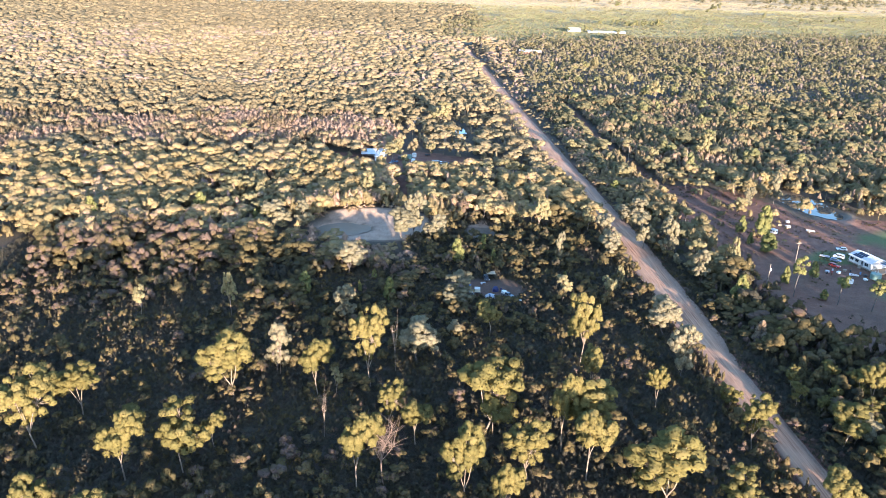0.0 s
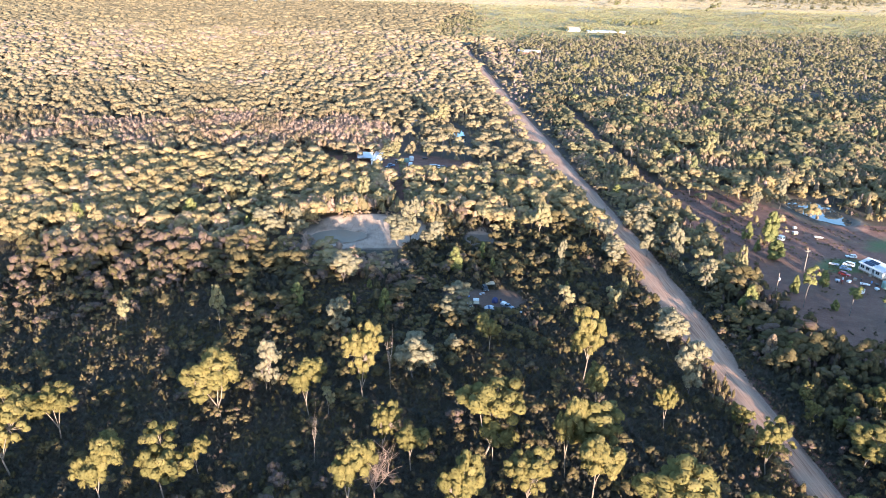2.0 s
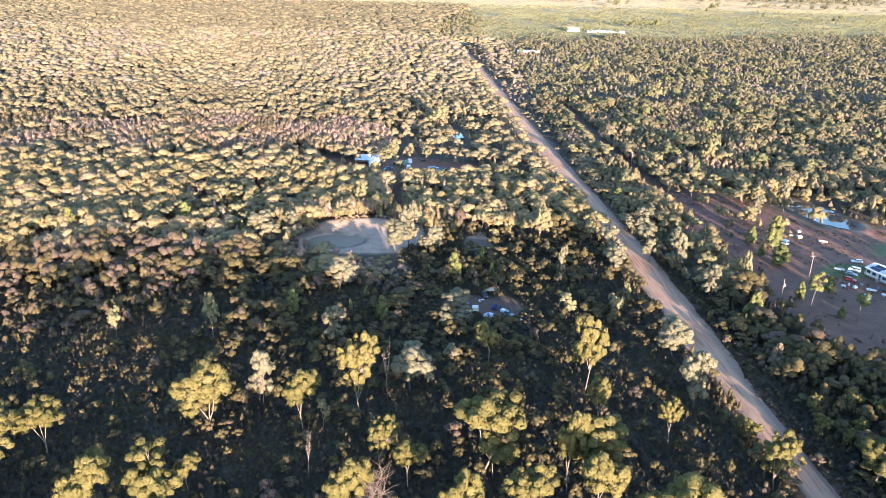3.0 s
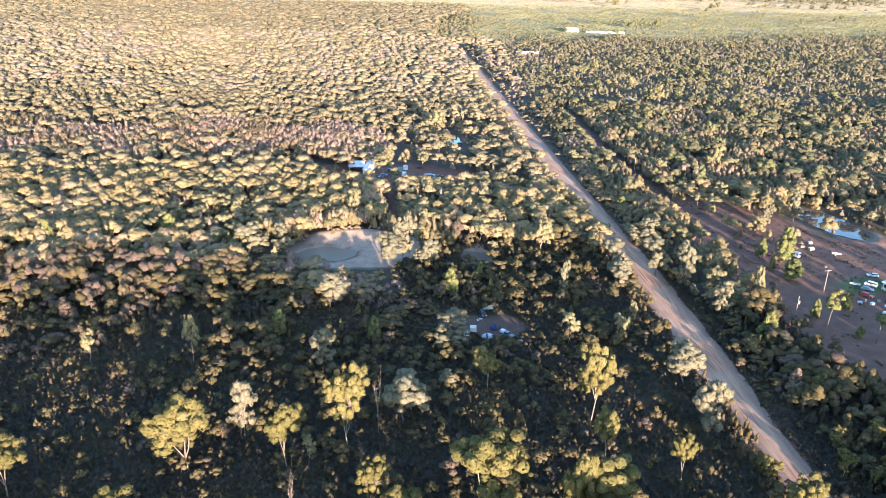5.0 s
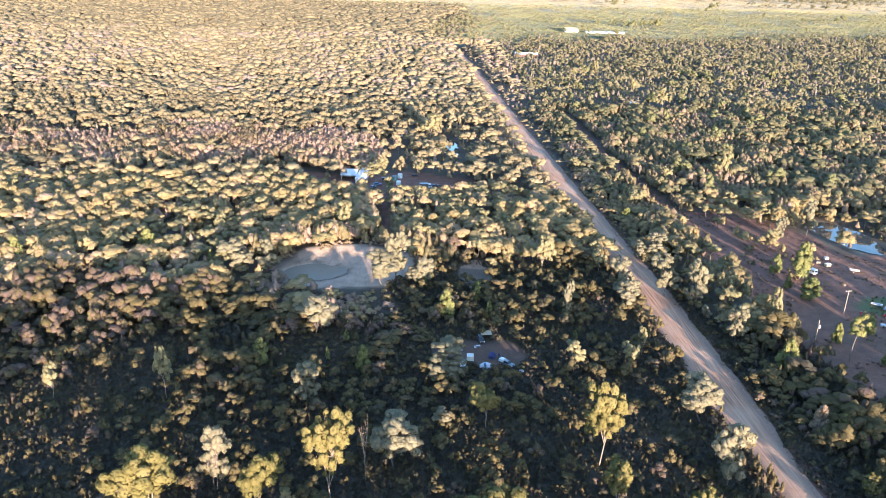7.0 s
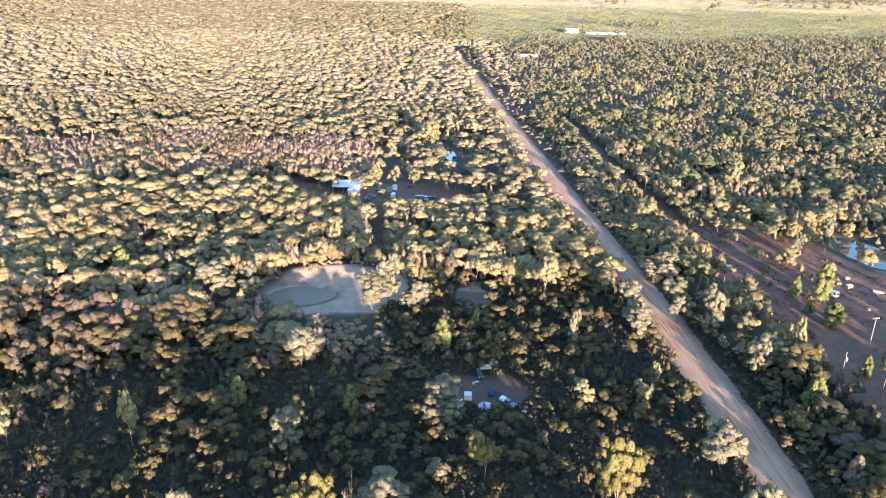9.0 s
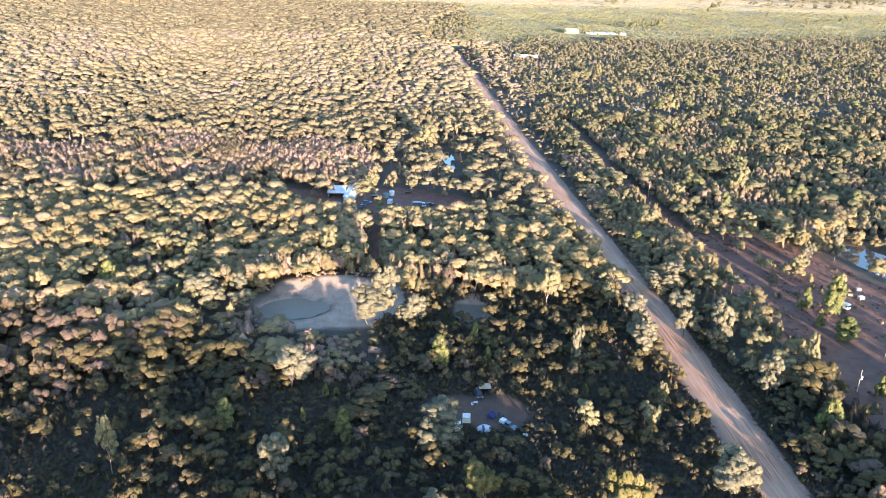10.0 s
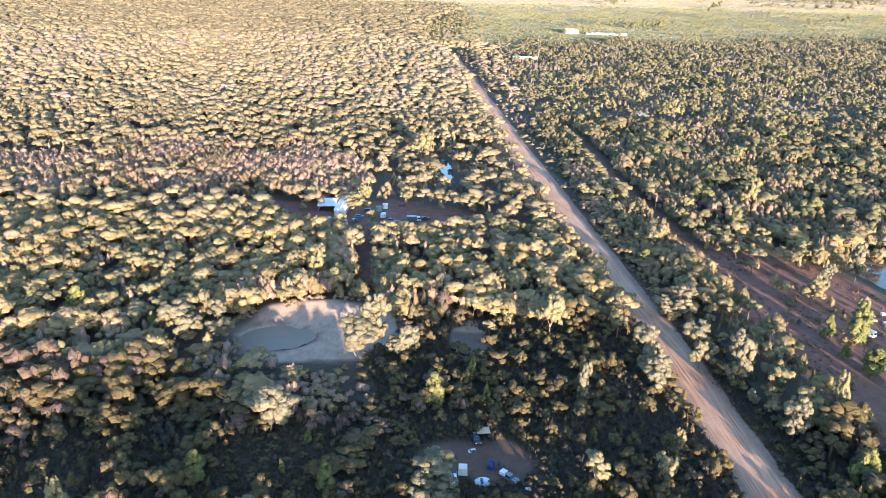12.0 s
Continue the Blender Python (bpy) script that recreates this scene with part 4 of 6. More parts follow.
def kinds_at(x, y):
    """Shares of dome, umbrella gum, feather, cone and round crown over the wood, and a factor for their size."""
    n = len(x)
    share = np.tile(np.array([0.34, 0.26, 0.22, 0.06, 0.12]), (n, 1))
    size = np.full(n, 0.95)
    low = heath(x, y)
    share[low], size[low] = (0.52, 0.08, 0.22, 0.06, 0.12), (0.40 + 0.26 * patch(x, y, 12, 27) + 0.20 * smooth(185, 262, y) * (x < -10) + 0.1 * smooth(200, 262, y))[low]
    lit = low & (y > 200)
    share[lit] = (0.46, 0.15, 0.20, 0.05, 0.14)
    left = (x < -18 + 15 * (patch(x, y, 30) - 0.5)) & (y > 262 + 0.05 * x)
    share[left], size[left] = (0.32, 0.40, 0.12, 0.04, 0.12), 1.08
    mid = (x > -12) & (x < 66) & (y > 312) & (y < 560)
    share[mid], size[mid] = (0.32, 0.32, 0.20, 0.05, 0.11), 1.0
    pink = pink_zone(x, y)
    share[pink], size[pink] = (0.10, 0.40, 0.26, 0.02, 0.22), 1.0
    far = (y > 545) & (x < 50)
    share[far] = (0.05, 0.34, 0.05, 0.03, 0.53)
    size = np.where(far, 1.05 + 0.45 * smooth(545, 900, y), size)
    right = x > 95
    share[right], size[right] = (0.20, 0.12, 0.34, 0.10, 0.24), 0.66 + 0.62 * patch(x, y, 16, 23)[right]
    mixed = patch(x, y, 26, 7)
    groves = patch(x, y, 30, 14)
    share[:, 1] *= np.where(far | low, 1.0, 0.35 + 1.5 * groves)
    share[:, 4] *= np.where(far, 1.0, 0.35 + 1.5 * groves)
    size = size * np.where(far | low, 1.0, 0.86 + 0.32 * groves)
    share[:, 2] *= np.where(pink, 1.0, 0.3 + 1.6 * mixed)
    share[:, 3] *= 0.2 + 1.8 * (1 - mixed)
    share /= share.sum(1, keepdims=True)
    return share, size


def fill(name, x0, x1, y0, y1, step, count, seed, label, keep=None, grow=1.0, thin=0.0, pasture=False, leaf=None, tallness=1.0, only=None):
    rng = np.random.RandomState(seed)
    x, y = scatter(x0, x1, y0, y1, step, rng)
    ok = ~open_ground(x, y) & ((field_edge(x, y) < 0) != pasture)
    ok &= rng.uniform(size=len(x)) > thin + 0.45 * smooth(0.55, 0.85, patch(x, y, 17, 11))
    if keep is not None:
        ok &= keep(x, y)
    x, y = x[ok], y[ok]
    share, size = kinds_at(x, y)
    pick = (rng.uniform(size=(len(x), 1)) > np.cumsum(share, 1)).sum(1).clip(0, 4)
    plumes = only == 2
    if only is not None:
        pick = np.full(len(x), only)
    calm = np.where((y > 540) & (x < 70), 0.5, np.where(heath(x, y), 0.95, 0.45))
    tall = np.choose(pick, [rng.uniform(1.8, 4.2, len(x)), 7.9 + 6.3 * calm * rng.uniform(-0.5, 0.5, len(x)), rng.uniform(2.8, 6.6, len(x)), rng.uniform(3.2, 7.5, len(x)), 7.4 + 6.3 * calm * rng.uniform(-0.5, 0.5, len(x))])
    wide = np.choose(pick, [rng.uniform(1.2, 2.5, len(x)), rng.uniform(2.8, 5.0, len(x)), rng.uniform(1.2, 2.0, len(x)), rng.uniform(1.1, 1.9, len(x)), rng.uniform(2.3, 4.0, len(x))])
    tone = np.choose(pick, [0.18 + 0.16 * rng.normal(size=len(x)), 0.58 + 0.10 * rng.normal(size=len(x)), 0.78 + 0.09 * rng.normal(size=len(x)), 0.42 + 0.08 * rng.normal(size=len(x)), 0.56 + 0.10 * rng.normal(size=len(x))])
    tall, wide = tall * size * tallness, wide * size * grow
    wide = np.where((y > 100) & (y < 270), wide * np.where(heath(x, y), 0.95, 1.0), wide)
    tone = tone - 0.06 * ((x > 90) & (y > 240)) + np.where(pick == 2, 0.1, 0.30) * (patch(x, y, 34, 6) - 0.5)
    tone = np.where(pink_zone(x, y) & (pick == 2), 0.60 + 0.4 * rng.uniform(size=len(x)), tone)
    # heath plumes are toned down, painting in the shade that lies there
    tone = np.where(heath(x, y) & (pick == 2), 0.22 + 0.6 * patch(x, y, 13, 33), tone)
    near_east = (x > 92) & (y > 108) & (y < 330) & (x < 0.62 * y + 38)
    wide = np.where(near_east, 0.72 * wide, wide)
    tall = np.where(near_east & (y < 260), 0.78 * tall, tall)
    tone = np.where(near_east & (pick != 2), tone - 0.14, tone)
    tone = np.where(pick == 2, tone, np.minimum(tone, 0.74))
    # taller, closer canopy in the sunlit woods
    wood = ~heath(x, y) & (y > 255) & ~near_east
    tall = tall * np.where(wood & (pick == 0), 1.25, np.where(wood & (pick == 2) & ~plumes, 1.25, np.where(heath(x, y) & ((pick == 2) | (pick == 3)), 0.72, 1.0)))
    wide = wide * np.where(wood & (pick == 0), 1.2, np.where(wood & ((pick == 1) | (pick == 4)), np.where(y < 400, 1.1, 1.22), 1.0))
    if plumes:
        tone = np.clip(np.where(x > 72, 0.6, 1.0) * (0.05 + 0.9 * patch(x, y, 24, 47) + 0.25 * (x < 20) + 0.12 * rng.normal(size=len(x))), 0, 1)
    low = low_ground(x, y)
    tall = np.where(low, np.minimum(tall, 1.4 + 0.7 * (y > 300)), tall)
    wide = np.where(low, np.minimum(wide, 1.2), wide)
    tall = np.minimum(tall, light_cap(x, y))
    # young growth along the road's western verge, its tone raised to look sunlit
    verge = (line_dist(x, y, ROAD_LINE) < 11.5) & (x < np.interp(y, [q for _, q in ROAD_LINE], [p for p, _ in ROAD_LINE])) & (y > 120) & (y < 345) & (patch(x, y, 7, 37) > 0.3)
    tall = np.where(verge, np.maximum(tall, 2.4 + 2.2 * patch(x, y, 5, 39)), tall)
    tone = np.where(verge & (pick != 2), 0.52 + 0.16 * patch(x, y, 6, 43), tone)
    # domes outside the shaded heath take lighter tones, as if sunlit
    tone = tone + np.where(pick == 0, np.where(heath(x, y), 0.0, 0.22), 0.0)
    wide = np.minimum(wide, 0.75 * tall + 0.35)
    tris, tones = [], []
    for k in range(5):
        maker, tall0, wide0, base0 = SHRUBS[k]
        forms = [settle(maker(rng, count), (0, 0, base0 * tall0), (wide0, wide0, (1 - base0) * tall0)) for _ in range(7)]
        which = rng.randint(7, size=len(x))
        for f, form in enumerate(forms):
            sel = np.flatnonzero((pick == k) & (which == f))
            if not len(sel):
                continue
            a = rng.uniform(0, math.tau, len(sel))
            c, s = np.cos(a)[:, None, None], np.sin(a)[:, None, None]
            w, h = wide[sel][:, None, None] / wide0, tall[sel][:, None, None] / tall0
            sx, sy = w * rng.uniform(0.8, 1.25, (len(sel), 1, 1)), w * rng.uniform(0.8, 1.25, (len(sel), 1, 1))
            p = form[None]
            X, Y, Z = p[:, :, :3, 0] * sx, p[:, :, :3, 1] * sy, p[:, :, :3, 2] * h
            z0 = height(x[sel], y[sel])[:, None, None]
            t = np.stack([X * c - Y * s + x[sel][:, None, None], X * s + Y * c + y[sel][:, None, None], Z + z0], -1)
            lx, ly, lz = p[:, :, 3:, 0] + 0 * c, p[:, :, 3:, 1] + 0 * c, p[:, :, 3:, 2] + 0 * c
            t = np.concatenate([t, np.stack([lx * c - ly * s, lx * s + ly * c, lz], -1)], 2).astype(np.float32)
            tris.append(t.reshape(-1, 6, 3))
            tones.append(np.repeat(tone[sel], len(form)) + 0.05 * rng.normal(size=len(sel) * len(form)))
    me = tri_mesh(name, np.concatenate(tris), np.clip(np.concatenate(tones), 0, 1), leaf or SHADED_LEAF)
    return tagged(new(name, me), label, "scrub", kind="stuff")


def wedge(side):
    # Extra width on the right adds unseen scrub that shades the yard.
    return lambda x, y: (x > -0.62 * y - side) & (x < 0.62 * y + side + np.clip(420 - y, 0, 110))


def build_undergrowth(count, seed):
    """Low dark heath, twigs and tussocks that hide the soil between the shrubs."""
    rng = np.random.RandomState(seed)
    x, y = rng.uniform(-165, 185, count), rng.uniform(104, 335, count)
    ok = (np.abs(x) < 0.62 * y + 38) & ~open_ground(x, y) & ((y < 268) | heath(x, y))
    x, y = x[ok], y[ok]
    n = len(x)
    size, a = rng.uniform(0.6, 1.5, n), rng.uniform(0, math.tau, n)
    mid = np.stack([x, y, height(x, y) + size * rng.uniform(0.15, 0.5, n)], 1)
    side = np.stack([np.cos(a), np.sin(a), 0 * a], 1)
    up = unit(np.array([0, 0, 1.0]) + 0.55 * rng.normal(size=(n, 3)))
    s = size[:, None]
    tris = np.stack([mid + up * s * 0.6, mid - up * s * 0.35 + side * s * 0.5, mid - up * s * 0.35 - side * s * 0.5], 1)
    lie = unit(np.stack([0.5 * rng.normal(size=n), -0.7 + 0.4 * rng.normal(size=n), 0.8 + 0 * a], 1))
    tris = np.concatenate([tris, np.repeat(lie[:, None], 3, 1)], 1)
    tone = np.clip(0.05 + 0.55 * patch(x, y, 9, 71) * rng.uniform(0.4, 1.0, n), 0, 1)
    return tagged(new("undergrowth", tri_mesh("undergrowth", tris, tone, SHADED_LEAF)), "low dark heath, twigs and tussocks under the trees", "undergrowth", kind="stuff")


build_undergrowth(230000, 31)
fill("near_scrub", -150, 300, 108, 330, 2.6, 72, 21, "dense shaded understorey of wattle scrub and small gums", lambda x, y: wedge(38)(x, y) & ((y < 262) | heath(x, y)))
fill("middle_scrub", -230, 300, 262, 400, 4.4, 178, 22, "evening-lit small gums and grey wattle scrub", lambda x, y: wedge(38)(x, y) & ~heath(x, y), leaf=SUNLIT_LEAF)
fill("middle_plumes", -230, -8, 266, 402, 2.9, 44, 39, "brown-pink feathery regrowth filling the gaps between small gums", lambda x, y: wedge(38)(x, y) & ~heath(x, y) & (patch(x, y, 18, 61) > 0.52), 1.15, leaf=PLUME_LEAF, tallness=1.1, only=2)


def bank_edge(x, y):
    return (blob(x, y, DAM_BANK) > 1.04) & (blob(x, y, DAM_BANK) < 1.6) & (y > 312) & (line_dist(x, y, TRACK) > 3.4)


fill("bank_scrub", -78, 6, 312, 342, 2.6, 110, 37, "tall golden wattle leafy to the ground along the dam bank", bank_edge, 1.15, leaf=SUNLIT_LEAF, tallness=1.75, only=0)
fill("bank_tussocks", -78, 6, 306, 335, 1.3, 24, 40, "low golden tussocks and seedlings along the dam bank", lambda x, y: (blob(x, y, DAM_BANK) < 1.14) & (y > 308) & (line_dist(x, y, TRACK) > 3), 1.1, leaf=PLUME_LEAF, tallness=0.34, only=0)
fill("bank_plumes", -78, 26, 316, 345, 2.6, 60, 38, "tall feathery golden regrowth behind the dam", lambda x, y: bank_edge(x, y) | (x > -12) & (y < 332) & (y > 322), 1.2, leaf=PLUME_LEAF, tallness=1.4, only=2)


def west(f):
    return lambda x, y: f(x, y) & (x <= 72)


def east(f):
    return lambda x, y: f(x, y) & (x > 72)


fill("eastern_understorey", 60, 400, 330, 640, 2.5, 16, 36, "grey-pink upright wattle regrowth between the trees", lambda x, y: east(wedge(38))(x, y) & (patch(x, y, 20, 45) > 0.3) & ((y > 392) | (x < 105)), 1.6, leaf=PLUME_LEAF, tallness=1.2, only=2)
fill("far_scrub", -390, 90, 400, 620, 5.6, 96, 23, "sunlit low gum woodland west of the road", lambda x, y: west(wedge(38))(x, y) & ~(pink_zone(x, y) & (patch(x, y, 11, 13) < 0.52)), leaf=HAZED_LEAF)
fill("pink_scrub", -390, 20, 395, 560, 2.3, 30, 33, "belt of grey-pink upright wattle regrowth", lambda x, y: west(wedge(38))(x, y) & pink_zone(x, y) & (patch(x, y, 11, 13) < 0.74), 1.6, leaf=PLUME_LEAF, tallness=1.3, only=2)
fill("eastern_scrub", 60, 400, 400, 640, 4.6, 74, 34, "mixed scrub, young cypress and small gums", east(wedge(38)), leaf=EAST_LEAF)
fill("distant_woodland", -620, 90, 620, 1060, 6.4, 44, 24, "continuous sunlit gum woodland", west(wedge(45)), 1.42, leaf=HAZED_LEAF)
fill("eastern_distant_woodland", 60, 800, 640, 1340, 5.4, 24, 35, "dense mixed woodland east of the road", east(wedge(45)), 1.1, leaf=EAST_LEAF)
fill("horizon_woodland", -1250, 40, 1060, 1900, 7.0, 13, 25, "woodland canopy reaching toward the horizon", wedge(60), 1.12, leaf=HAZED_LEAF)
def not_in_lane(x, y):
    """Leaves open lanes along the sun's direction, which throw shafts of light over the ground beyond."""
    return patch(x + 0.29 * y, np.zeros(len(x)), 8, 51) > 0.31


# Trees behind the camera, added unseen to shade the near ground.
fill("southern_woodland", -190, 320, -130, 106, 5.8, 22, 26, "unseen gum woodland behind, added to cast long shadows", lambda x, y: (not_in_lane(x, y) | (x > 72) | (x < -45)) & (x < 104), 1.35, tallness=1.75)
# Trees kept outside the view, added only to hold the yard in shade.
fill("eastern_woodland", 104, 340, -40, 206, 5.6, 24, 32, "unseen tall gum woodland, added to shade the yard", lambda x, y: x > np.maximum(0.62 * y + 22, 104), 1.3, tallness=1.9, only=4)


def build_grass(name, label, mat, x0, x1, y0, y1, dx, dy, tall, keep, seed):
    rng = np.random.RandomState(seed)
    x, y = [a.ravel() for a in np.meshgrid(np.arange(x0, x1, dx), np.arange(y0, y1, dy))]
    x, y = x + rng.uniform(-0.5, 0.5, len(x)) * dx, y + rng.uniform(-0.5, 0.5, len(x)) * dy
    ok = keep(x, y)
    x, y = x[ok], y[ok]
    a, w, h = rng.uniform(-0.9, 0.9, len(x)), dx * rng.uniform(0.5, 0.9, len(x)), tall * rng.uniform(0.5, 1.3, len(x))
    z = height(x, y)
    c, s = np.cos(a) * w, np.sin(a) * w
    tris = np.stack([np.stack([x - c, y - s, z - 0.1], 1), np.stack([x + c, y + s, z - 0.1], 1), np.stack([x + rng.uniform(-0.4, 0.4, len(x)) * dx, y + 0.15 * tall, z + h], 1)], 1)
    lie = unit(np.stack([0.4 * rng.normal(size=len(x)), -0.8 + 0.2 * rng.normal(size=len(x)), 0.6 + 0 * x], 1))
    tris = np.concatenate([tris, np.repeat(lie[:, None], 3, 1)], 1)
    me = tri_mesh(name, tris, rng.uniform(0, 1, len(x)) * 0.2 + 0.45 * patch(x, y, 60) + 0.35 * smooth(1300, 1950, y - 0.2 * x), mat)
    return tagged(new(name, me), label, "grass", kind="stuff")


build_grass("dry_grass", "tall straw-coloured dry grass on open paddocks", STRAW, -1400, 2000, 1500, 3000, 6.5, 6.5, 0.8, lambda x, y: wedge(80)(x, y) & (field_edge(x, y) > 0) & (y > 1910 + 0.15 * x + 60 * (patch(x, y, 90) - 0.5)), 41)
build_grass("pasture_grass", "green grass and low regrowth over the pasture", GRASS, -300, 1300, 1090, 2200, 3.4, 3.4, 0.5, lambda x, y: wedge(60)(x, y) & (field_edge(x, y) > 0) & (y < 1930 + 0.15 * x), 42)
fill("edge_trees", -100, 1000, 1050, 1520, 9, 26, 27, "thinning gums and young cypress along the edge of the pasture", lambda x, y: wedge(60)(x, y) & (field_edge(x, y) < 75) & (patch(x, y, 21, 31) > 0.35 + 0.004 * field_edge(x, y)), 1.0, 0.2, True, leaf=EAST_LEAF, tallness=0.9)
fill("horizon_trees", -1300, 1900, 1750, 2700, 24, 30, 28, "broken lines of trees across far straw paddocks", lambda x, y: wedge(80)(x, y) & ((np.abs(y - 2075 + 0.1 * x - 90 * patch(x, y, 200)) < 30) & (patch(x, y, 70, 3) > 0.5) | (y > 2330 - 0.06 * x) & (patch(x, y, 90, 8) > 0.4)), 2.2, 0.1, True, leaf=EAST_LEAF, tallness=1.8, only=4)
fill("pasture_scrub", -300, 1200, 1050, 1930, 9.0, 9, 29, "low green regrowth over the pasture", lambda x, y: wedge(60)(x, y) & (y < 1850 + 0.15 * x), 1.05, 0.3, True, leaf=EAST_LEAF, tallness=0.6)


def build_tufts(name, label, count, seed):
    """Small tussocks, fallen twigs and seedlings over the cleared ground and road verges."""
    rng = np.random.RandomState(seed)
    x, y = rng.uniform(60, 215, count), rng.uniform(140, 460, count)
    dr = line_dist(x, y, ROAD_LINE)
    ok = (inside(x, y, PROPERTY) & (patch(x, y, 9, 4) > 0.62 - 0.14 * (y > 268))) | ((dr > 5.2) & (dr < 9)) | ((line_dist(x, y, EASEMENT) < 7) & (y > 280))
    ok &= (dr > 5.0) & (blob(x, y, HOUSE_POOL) > 1.05) & (np.hypot(x - 166, y - 276) > 12)
    x, y = x[ok], y[ok]
    tris, tone = [], []
    for k in range(9):
        a = rng.uniform(0, math.tau, len(x))
        r = rng.uniform(0.1, 0.55, len(x))
        mid = np.stack([x + r * np.cos(a), y + r * np.sin(a), height(x, y) + rng.uniform(0.05, 0.35, len(x))], 1)
        tris.append(leaf_tris(mid, np.stack([np.cos(a), np.sin(a), 0.6 + 0 * a], 1) + 0.4 * rng.normal(size=mid.shape), rng.uniform(0.2, 0.55, len(x)), rng, 1.4))
        tone.append(0.3 + 0.7 * patch(x, y, 11, 8) + 0.1 * rng.normal(size=len(x)))
    return tagged(new(name, tri_mesh(name, np.concatenate(tris), np.clip(np.concatenate(tone), 0, 1), SHADED_LEAF)), label, "grass tufts", kind="stuff")


build_tufts("grass_tufts", "sparse tussocks and twigs on bare red earth", 8000, 51)

# ---- buildings, vehicles and camp gear ----
def plain(name, colour, rough=0.5, metal=0.0, wear=0.25, scale=3.0):
    """Paint, sheet metal, canvas or plastic with stains at two scales."""
    m, n, l, b = material(name, rough, metal)
    f, g = noise_node(n, l, scale, 5, 0.65), noise_node(n, l, scale * 0.17, 3)
    dirty = tuple(c * (1 - wear) * k for c, k in zip(colour, (1.0, 0.95, 0.88)))
    col = ramp(n, l, maths(n, l, "MULTIPLY", maths(n, l, "ADD", f, g), 0.5), [(0.36, dirty), (0.58, colour)])
    l.new(col, b.inputs["Base Color"])
    bump(n, l, b, f, 0.15, 0.02)
    return m


WHITE_PAINT = plain("white_paint", (0.62, 0.62, 0.61), 0.35)
WHITE_ROOF = plain("white_sheet_roof", (0.60, 0.61, 0.63), 0.4, 0.0, 0.2)
GREY_ROOF = plain("galvanised_roof", (0.46, 0.50, 0.54), 0.42, 0.35)
BLUE_ROOF = plain("blue_sheet_roof", (0.22, 0.32, 0.40), 0.45)
CLAD = plain("pale_cladding", (0.66, 0.64, 0.60), 0.7)
RED_WALL = plain("rusty_red_wall", (0.34, 0.12, 0.075), 0.8)
GLASS = plain("dark_glass", (0.025, 0.03, 0.038), 0.08, 0.0, 0.1)
TYRE = plain("tyre_rubber", (0.02, 0.02, 0.02), 0.85)
RIM = plain("rim_metal", (0.45, 0.45, 0.46), 0.35, 0.8)
BLACK = plain("black_plastic", (0.025, 0.025, 0.028), 0.5)
RED_PAINT = plain("red_paint", (0.36, 0.035, 0.03), 0.3)
GREY_PAINT = plain("grey_paint", (0.15, 0.165, 0.18), 0.3, 0.3)
DARK_PAINT = plain("dark_paint", (0.055, 0.065, 0.075), 0.3, 0.2)
BLUE_PAINT = plain("blue_paint", (0.10, 0.17, 0.28), 0.35)
HOUSE_PAINT = plain("house_paint", (0.55, 0.54, 0.52), 0.7)
HOUSE_ROOF = plain("house_roof", (0.50, 0.51, 0.52), 0.5)
TAN_CANVAS = plain("tan_canvas", (0.42, 0.32, 0.21), 0.9)
PALE_CANVAS = plain("pale_canvas", (0.60, 0.57, 0.52), 0.9)
GREY_CANVAS = plain("grey_canvas", (0.50, 0.51, 0.53), 0.85)
NAVY_CANVAS = plain("navy_canvas", (0.03, 0.035, 0.11), 0.8)
BLUE_CANVAS = plain("blue_canvas", (0.10, 0.20, 0.38), 0.75)
GREEN_TANK = plain("green_tank", (0.16, 0.25, 0.22), 0.6)
PANEL = plain("solar_cell", (0.018, 0.024, 0.05), 0.15, 0.2, 0.3)
TIMBER = plain("grey_timber", (0.27, 0.21, 0.16), 0.9)
POLE_WOOD = plain("pole_wood", (0.25, 0.20, 0.155), 0.9)
RUST = plain("rusty_iron", (0.18, 0.09, 0.05), 0.85)
LAMP_RED = plain("red_lens", (0.35, 0.02, 0.02), 0.3)
LAMP_CLEAR = plain("clear_lens", (0.75, 0.75, 0.72), 0.2)


def part(name, bm, mat, parent, label=""):
    me = bpy.data.meshes.new(name)
    bm.to_mesh(me)
    bm.free()
    me.materials.append(mat)
    ob = new(name, me)
    ob.parent = parent
    if label:
        ob["label"] = label
    return ob


def thing(name, label, category, group=""):
    return tagged(new(name), label, category, group)


def stand(root, x, y, turn, sink=0.0):
    size = 0.9 if root.name.split(".")[0] in ("ute", "station_wagon", "van", "caravan", "boat", "truck", "tent", "camper_trailer") else 1.0
    root.matrix_basis = pose(x, y, float(height(np.array([float(x)]), np.array([float(y)]))[0]) - sink, 0, 0, turn) @ Matrix.Scale(size, 4)
    return root


